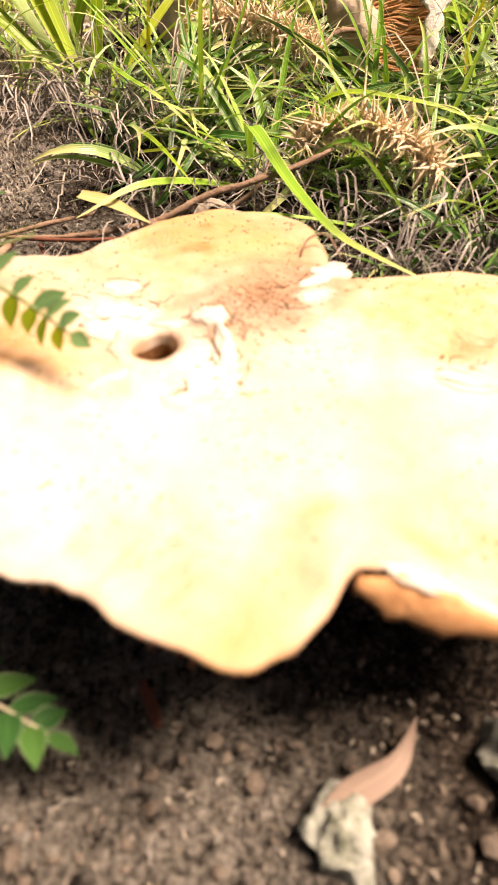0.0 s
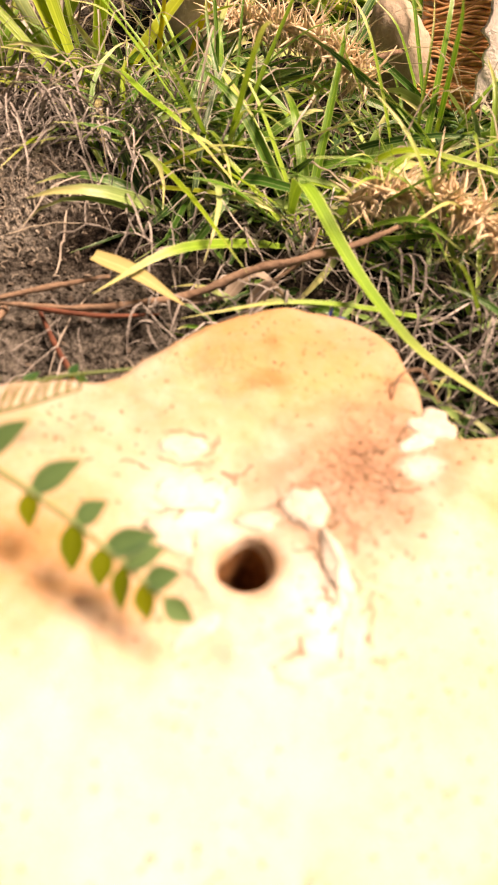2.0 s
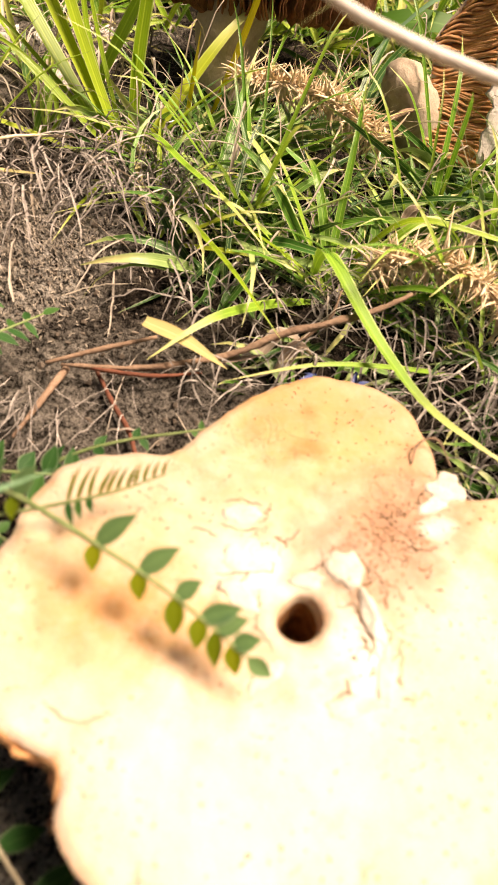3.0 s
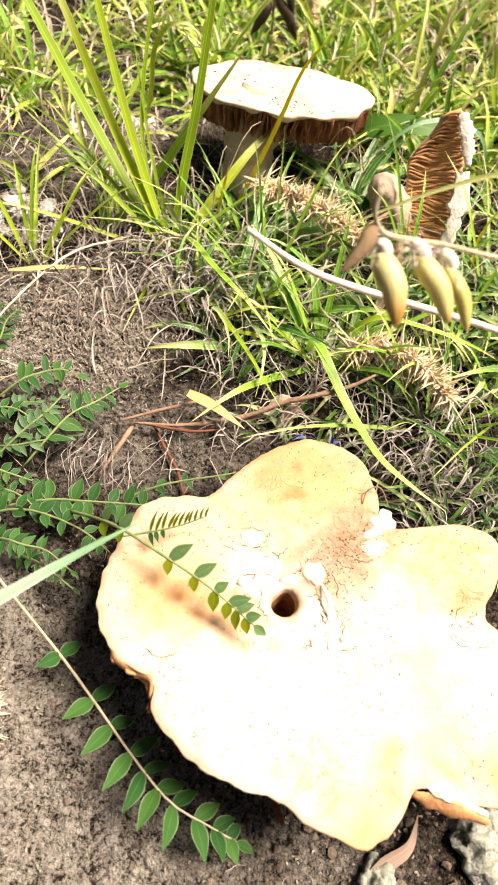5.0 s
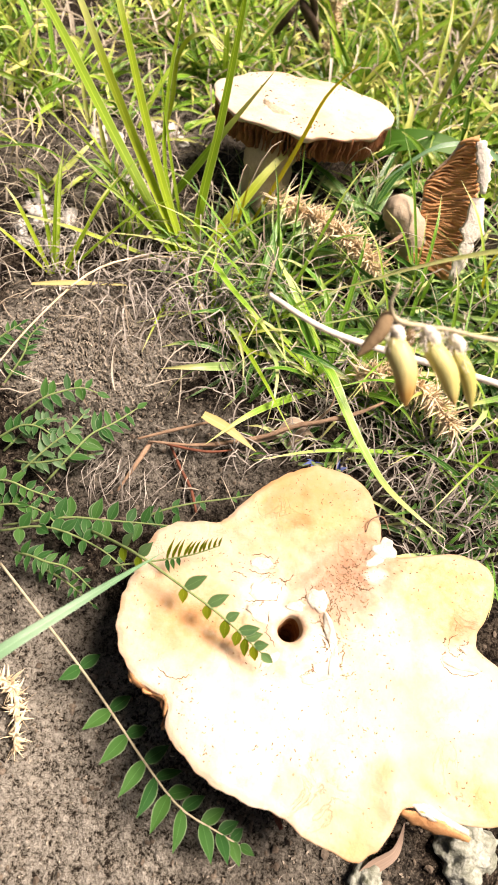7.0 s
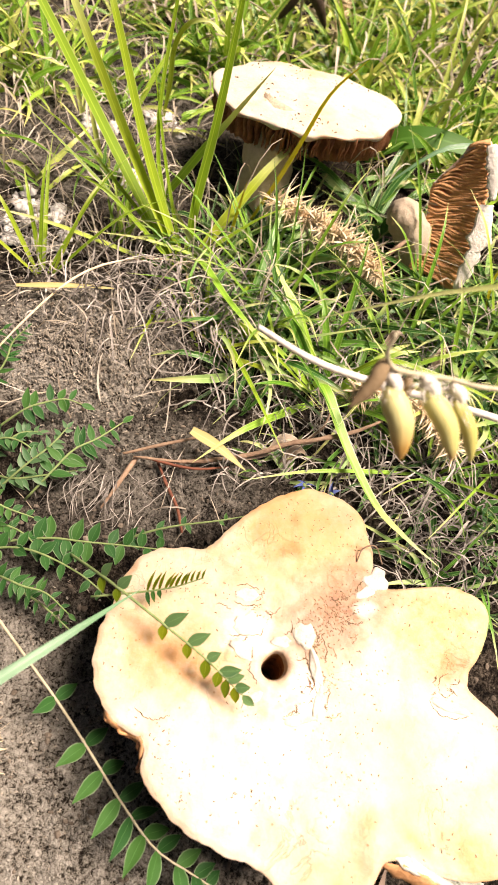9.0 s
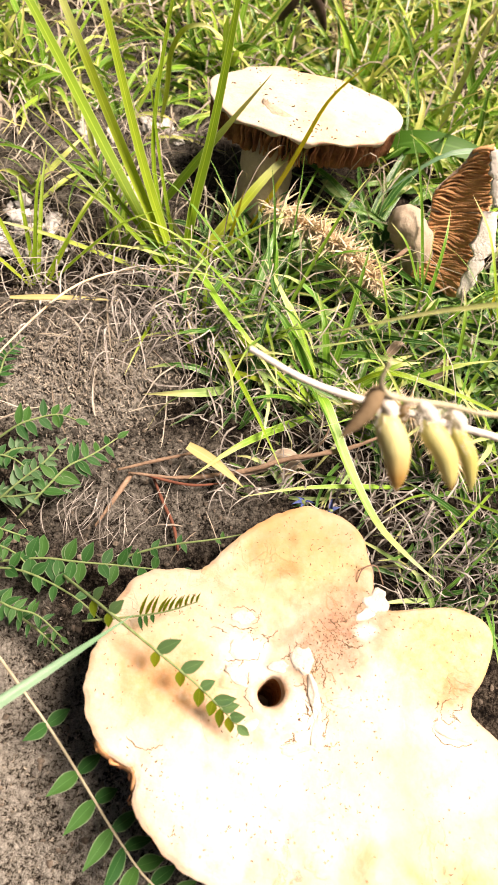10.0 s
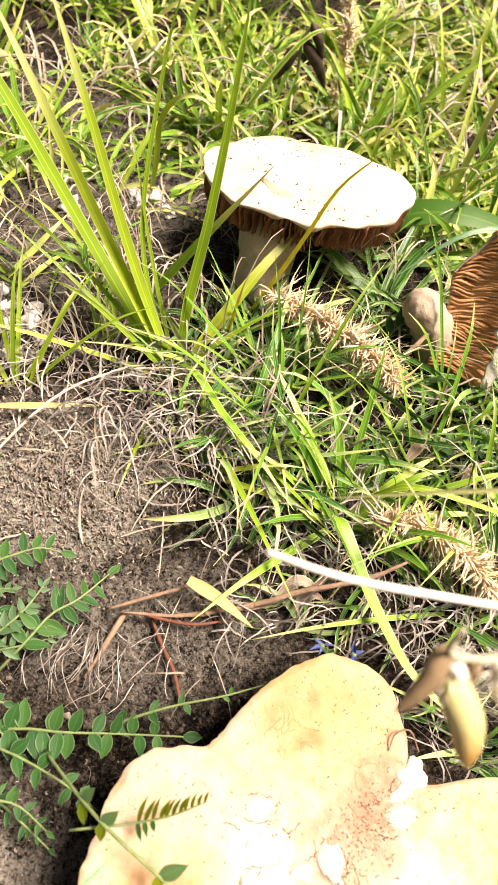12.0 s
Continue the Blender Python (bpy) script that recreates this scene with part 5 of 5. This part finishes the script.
def flower(at, petals, size, label, stalk=None):
    ob = thing("blue_flower", at, label, "flower", "blue flowers")
    part("calyx", pebble((at[0], at[1], at[2] + 0.06), 0.1, 0.1, 0.12), STALK, ob)
    if stalk:
        part("stalk", tube(stalk, [0.06, 0.05], 8, 6), STALK, ob)
    for i in range(petals):
        a = 2 * math.pi * i / petals + rng.normal(0, 0.6)
        part("petal", leaflet((at[0], at[1], at[2] + 0.12), (math.cos(a), math.sin(a), rng.uniform(-0.2, 0.9)), (rng.normal(0, 0.6), rng.normal(0, 0.6), 1), size * rng.uniform(0.6, 1.3), size * rng.uniform(0.3, 0.7), cup=0.5, droop=0.4), PETAL, ob)


flower((0.72, 6.3, 1.55), 5, 0.34, "crumpled blue flower behind the cap edge")
flower((1.7, 6.15, 1.5), 3, 0.36, "fallen pale blue petals behind the cap edge")
flower((9.0, 19.5, 6.4), 5, 0.4, "small blue flower among grass", [over(9.6, 20.2, 0), (9.3, 19.8, 3.5), (9.0, 19.5, 6.4)])

lying("grass_stalk", [(-5.7, 7.0), (-4.4, 7.5), (-3.1, 8.0)], [0.05, 0.07, 0.05], TWIG, "thin tan dry stalk on the soil", "straw", 0.5)
whole("dry_leaf", blade([over(2.8, -6.1, 0.25), over(3.4, -5.7, 0.4), over(4.0, -5.3, 0.35), over(4.4, -4.5, 0.2)], 0.5, (0.3, -0.5, 1), 12, 0.2, 0.3), PINK, "withered pinkish-tan leaf on the soil", "leaf")
lying("grass_stalk", [(0.1, -4.3), (0.35, -4.7), (0.5, -5.0)], [0.08, 0.1, 0.06], RED_TWIG, "short reddish stalk under the cap edge", "twig", 0.5)

whole("dry_tendril", tube([(x, y, cap_top(x, y, 0.9) + h) for x, y, h in ((2.45, 3.6, 0.03), (2.6, 4.0, 0.2), (3.0, 4.1, 0.3), (3.3, 3.65, 0.04))], [0.018, 0.026, 0.018], 16, 6, 0.1), TWIG, "thin curled brown tendril on the cap edge", "tendril")

# ---- stones ----
whole("stone", pebble(over(6.15, -5.25, 0.1), 0.92, 0.8, 0.72, 3.0, 0.75, 18, 28, 0.4), STONE, "grey-green lichened stone on the soil", "stone", "stones")
whole("stone", pebble(over(3.2, -6.15, 0.1), 0.48, 0.5, 0.36, 5.0, 0.7, 14, 20), STONE, "small pale grey flaky stone on the soil", "stone", "stones")
for cx, cy, n in ((-11.7, 17.6, 8), (-11.2, 15.8, 6), (-10.1, 16.6, 4), (-7.4, 24.8, 6), (-10.0, 23.6, 4), (-7.8, 20.6, 2)):
    for k in range(n):
        x, y, r = cx + rng.normal(0, 0.55), cy + rng.normal(0, 0.5), rng.uniform(0.2, 0.56)
        whole("stone", pebble(over(x, y, r * 0.35), r, r * rng.uniform(0.5, 0.9), r * rng.uniform(0.35, 0.6), x * 3 + k, 1.0, 10, 16, rng.uniform(0, 3)), CHALK, "small white lichen-crusted stone among thin grass", "stone", "stones")

# ---- loose crumbs, rootlets, litter and the grass cover ----


def crumbs(n, box, lo, hi):
    ico = np.array([(0, 0, 1), (0.89, 0, 0.45), (0.28, 0.85, 0.45), (-0.72, 0.53, 0.45), (-0.72, -0.53, 0.45), (0.28, -0.85, 0.45),
                    (0.72, 0.53, -0.45), (-0.28, 0.85, -0.45), (-0.89, 0, -0.45), (-0.28, -0.85, -0.45), (0.72, -0.53, -0.45), (0, 0, -1)])
    tri = [(0, i, i % 5 + 1) for i in range(1, 6)] + [(11, (i + 1) % 5 + 6, i + 6) for i in range(5)]
    tri += [t for i in range(5) for t in ((i + 1, i + 6, (i + 1) % 5 + 1), ((i + 1) % 5 + 1, i + 6, (i + 1) % 5 + 6))]
    verts, faces = [], []
    for i in range(n):
        x, y = rng.uniform(box[0], box[1]), rng.uniform(box[2], box[3])
        r = lo + (hi - lo) * rng.random() ** 4
        q = ico * r * rng.uniform(0.55, 1.25, (12, 3)) * rng.uniform(0.6, 1.2, 3)
        faces.append(np.array(tri) + 12 * i)
        verts.append(q + [x, y, ground_z(x, y) + r * 0.25])
    return np.vstack(verts), np.vstack(faces)


v, f = crumbs(7000, (-15, 11, -10, 20), 0.02, 0.13)
v2, f2 = crumbs(420, (-1.5, 9, -10, -4.0), 0.04, 0.22)
v, f = np.vstack([v, v2]), np.vstack([f, f2 + len(v)])
whole("soil_crumbs", (v, f), CLOD, "loose crumbs of dry grey-brown soil", "soil", kind="stuff", soft=False)


def strands(n, where, length, width, wild, rise, mat_k=8, heading=None):
    paths = np.empty((n, mat_k, 3))
    for i in range(n):
        x, y = where()
        a = rng.uniform(0, 2 * math.pi) if heading is None else rng.normal(heading, 0.22)
        L = rng.uniform(*length)
        turn = rng.normal(0, wild)
        h = rng.uniform(0.03, rise)
        arch = rng.uniform(0, rise)
        for k in range(mat_k):
            paths[i, k] = (x, y, ground_z(x, y) + h + arch * math.sin(math.pi * k / (mat_k - 1)))
            x += math.cos(a) * L / mat_k
            y += math.sin(a) * L / mat_k
            a += turn / mat_k + rng.normal(0, wild * 0.16)
    tan = unit(np.gradient(paths, axis=1))
    side = unit(np.cross(tan, [0.1, 0.2, 1.0]))
    w = rng.uniform(*width, (n, 1)) * np.array([0.5] + [1.0 - 0.5 * k / mat_k for k in range(mat_k - 2)] + [0.12])
    return strips(paths, w, side, 0.45)


def around(cx, cy, sx, sy):
    def pick():
        for _ in range(60):
            x, y = rng.normal(cx, sx), rng.normal(cy, sy)
            if not in_cap(x, y, -0.6):
                return x, y
        return cx, cy
    return pick


def within(x0, x1, y0, y1):
    def pick():
        for _ in range(60):
            x, y = rng.uniform(x0, x1), rng.uniform(y0, y1)
            if not in_cap(x, y, -0.6) and math.hypot(x + 2.0, y - 19.8) > 2.4 and math.hypot(x - 5.0, y - 17.8) > 2.0:
                return x, y
        return x0, y0
    return pick


whole("rootlets", join(strands(380, around(-4.6, 13.8, 2.0, 1.2), (0.8, 3.0), (0.03, 0.085), 0.9, 1.0), strands(48, around(-6.3, 6.0, 1.2, 0.35), (0.9, 2.2), (0.02, 0.04), 0.8, 0.5, heading=-1.75), strands(24, around(-4.6, 6.3, 1.0, 0.6), (0.6, 2.0), (0.015, 0.03), 0.6, 0.3),
      strands(360, around(6.2, 5.8, 2.2, 1.6), (0.7, 2.2), (0.025, 0.085), 0.9, 0.9), strands(90, within(-13, 7, -9, 3), (0.3, 0.8), (0.01, 0.022), 1.6, 0.12),
      strands(150, within(-3, 5, 6.6, 10.5), (0.8, 2.4), (0.03, 0.08), 0.9, 0.8), strands(330, within(-4, 10, 9, 16), (0.8, 2.6), (0.03, 0.085), 0.9, 0.9), strands(170, around(-10.5, 15.8, 1.8, 1.1), (0.8, 2.6), (0.02, 0.07), 0.6, 0.6)), ROOT, "tangle of pale grey dry rootlets on the soil", "roots", kind="stuff")
whole("soil_casts", join(strands(3000, around(-7.8, 11.3, 1.9, 1.6), (0.1, 0.3), (0.025, 0.065), 3.0, 0.12, 5), strands(900, within(-13, 7, -9, 3), (0.06, 0.2), (0.025, 0.07), 3.5, 0.06, 5)), CAST, "pale crumbly worm casts on the bare soil", "soil", kind="stuff")
whole("dry_litter", join(strands(230, within(-16, -4, 17, 36), (1.0, 3.5), (0.04, 0.12), 0.7, 1.2), strands(170, within(4, 20, 26, 42), (1.5, 5), (0.05, 0.14), 0.5, 2.6), strands(130, within(-4, 12, 12, 26), (1.2, 4), (0.04, 0.1), 0.5, 1.2),
      strands(50, within(-14, -2, 5, 16), (1, 3), (0.03, 0.08), 0.5, 0.4), strands(120, within(-4, 12, 10, 22), (2, 6), (0.025, 0.06), 0.3, 2.2), strands(130, within(-15, -3, 15, 24), (1.5, 5), (0.02, 0.05), 0.3, 1.4), strands(600, within(-30, 30, 28, 60), (2, 7), (0.06, 0.2), 0.5, 2.0)), DRY, "dry straw-coloured grass litter", "litter", kind="stuff")


def turf(n, where, length, width, rise, droop, keep=None):
    """Many thin blades rising from the soil."""
    K = 6
    s = np.linspace(0, 1, K)
    paths = np.empty((n, K, 3))
    for i in range(n):
        x, y = where()
        a, L, r = rng.uniform(0, 2 * math.pi), rng.uniform(*length), radians(rng.uniform(*rise))
        d = rng.uniform(*droop) * L
        c, h = math.cos(r) * L, math.sin(r) * L
        if any(in_cap(x + math.cos(a) * c * k, y + math.sin(a) * c * k, 0.4) for k in (0.4, 0.7, 1.0)):
            a += math.pi
            if in_cap(x + math.cos(a) * c, y + math.sin(a) * c, 0.4):
                c *= 0.15
        curl = rng.normal(0, 0.5)
        paths[i, :, 0] = x + np.cos(a + curl * s) * c * s
        paths[i, :, 1] = y + np.sin(a + curl * s) * c * s
        paths[i, :, 2] = ground_z(x, y) - 0.05 + h * s - d * s**2.5
        paths[i, 1:, 2] = np.maximum(paths[i, 1:, 2], ground_z(x, y) + 0.08)
    tan = unit(np.gradient(paths, axis=1))
    side = unit(np.cross(tan, rng.normal(0, 1, (n, 1, 3)) + [0, -0.6, 0.9]))
    w = rng.uniform(*width, (n, 1)) * np.maximum(0.05, np.minimum(1, 0.6 + 1.6 * s) * (1 - s**2.2))
    return strips(paths, w, side, 0.25)


def patch(x0, x1, y0, y1, scale, cut, seed):
    """Random places inside a box, clumped, off the cap and off the standing mushrooms."""
    def pick():
        for _ in range(90):
            x, y = rng.uniform(x0, x1), rng.uniform(y0, y1)
            if lump(x, y, scale, seed) + rng.normal(0, 0.15) < cut or in_cap(x, y, 0.3):
                continue
            if ((x + 0.85) / 4.3) ** 2 + ((y - 22.6) / 3.4) ** 2 < 1:
                continue
            if abs(y - 17.4 + 0.74 * (x - 0.4)) < 0.9 and -1.8 < x < 3.4 or abs(y - 10.2 + 0.55 * (x - 4.0)) < 0.8 and 2.0 < x < 6.2:
                continue
            if math.hypot((x + 0.3) / 1.9, (y - 31.3) / 2.2) < 1:
                continue
            if math.hypot(x + 2.0, y - 20.4) < 1.4 or math.hypot(x - 5.6, y - 18.6) < 2.0:
                continue
            return x, y
        return x1, y1
    return pick


def bundles(n, per, where, length, width, rise, droop, fan=0.7):
    """Clumps of blades that spring from one root and lean roughly one way."""
    K = 7
    s = np.linspace(0, 1, K)
    paths, wide, sides = [], [], []
    for _ in range(n):
        cx, cy = where()
        lean, grow = rng.uniform(0, 2 * math.pi), rng.uniform(0.75, 1.25)
        for _ in range(int(rng.integers(max(1, per // 2), per * 3 // 2 + 1))):
            x, y = cx + rng.normal(0, 0.22), cy + rng.normal(0, 0.22)
            a, L, r = lean + rng.normal(0, fan), grow * rng.uniform(*length), radians(rng.uniform(*rise))
            c, h, d = math.cos(r) * L, math.sin(r) * L, rng.uniform(*droop) * L
            if any(in_cap(x + math.cos(a) * c * k, y + math.sin(a) * c * k, 0.4) for k in (0.4, 0.7, 1.0)):
                a += math.pi
                if in_cap(x + math.cos(a) * c, y + math.sin(a) * c, 0.4):
                    continue
            curl, z = rng.normal(0, 0.35), ground_z(x, y)
            p = np.stack([x + np.cos(a + curl * s) * c * s, y + np.sin(a + curl * s) * c * s, z - 0.05 + h * s - d * s**2.5], 1)
            p[1:, 2] = np.maximum(p[1:, 2], z + 0.1)
            paths.append(p)
            wide.append(rng.uniform(*width) * np.maximum(0.04, np.minimum(1, 0.55 + 1.8 * s) * (1 - s**2.6)))
            sides.append(rng.normal(0, 0.5, (1, 3)) + [0, -0.5, 0.9])
    paths = np.array(paths)
    tan = unit(np.gradient(paths, axis=1))
    return strips(paths, np.array(wide), unit(np.cross(tan, np.array(sides))), 0.25)


whole("grass_cover", join(bundles(72, 7, patch(-2.5, 14, 9.6, 21, 0.35, -0.05, 4.4), (2.5, 6.5), (0.14, 0.4), (8, 48), (0.1, 0.55)), turf(300, patch(-2.5, 14, 9.4, 21, 0.5, 0.0, 7.4), (0.8, 2.6), (0.06, 0.15), (10, 60), (0.1, 0.6)),
      bundles(20, 6, patch(5, 13, 3.5, 10, 0.4, 0.05, 2.4), (1.5, 4.5), (0.1, 0.26), (8, 45), (0.1, 0.5)), bundles(9, 5, patch(-1.5, 5.5, 6.9, 9.8, 0.6, -0.1, 5.4), (1.2, 3.2), (0.1, 0.24), (10, 40), (0.2, 0.7)), bundles(22, 6, patch(-4.5, 1, 12.5, 19, 0.5, -0.05, 1.4), (1.5, 4.5), (0.1, 0.24), (12, 55), (0.1, 0.5)), turf(140, patch(-4.5, 1, 12.5, 19, 0.5, -0.05, 1.4), (0.8, 2.4), (0.06, 0.14), (12, 55), (0.1, 0.5))),
      SHORT_GRASS, "short green meadow grass", "grass", kind="stuff")
whole("meadow_grass", join(bundles(250, 9, patch(0, 24, 23.5, 44, 0.25, -0.2, 6.1), (2.2, 6.0), (0.14, 0.4), (18, 66), (0.1, 0.6), 0.9), bundles(44, 7, patch(-6, 3, 25.8, 40, 0.3, -0.1, 9.1), (2.2, 6), (0.14, 0.36), (20, 66), (0.1, 0.6), 0.9), bundles(120, 7, patch(-24, -3, 25, 46, 0.25, -0.2, 3.7), (1.8, 5.5), (0.12, 0.34), (20, 66), (0.1, 0.6), 0.9),
      turf(2600, patch(-45, 45, 42, 95, 0.1, -0.3, 8.8), (4, 12), (0.2, 0.4), (40, 80), (0.1, 0.6)), bundles(24, 5, patch(-17, -4, 17, 27, 0.3, 0.0, 8.2), (1.6, 5), (0.1, 0.28), (20, 70), (0.1, 0.6), 0.9)),
      GRASS, "taller yellow-green meadow grass", "grass", kind="stuff")
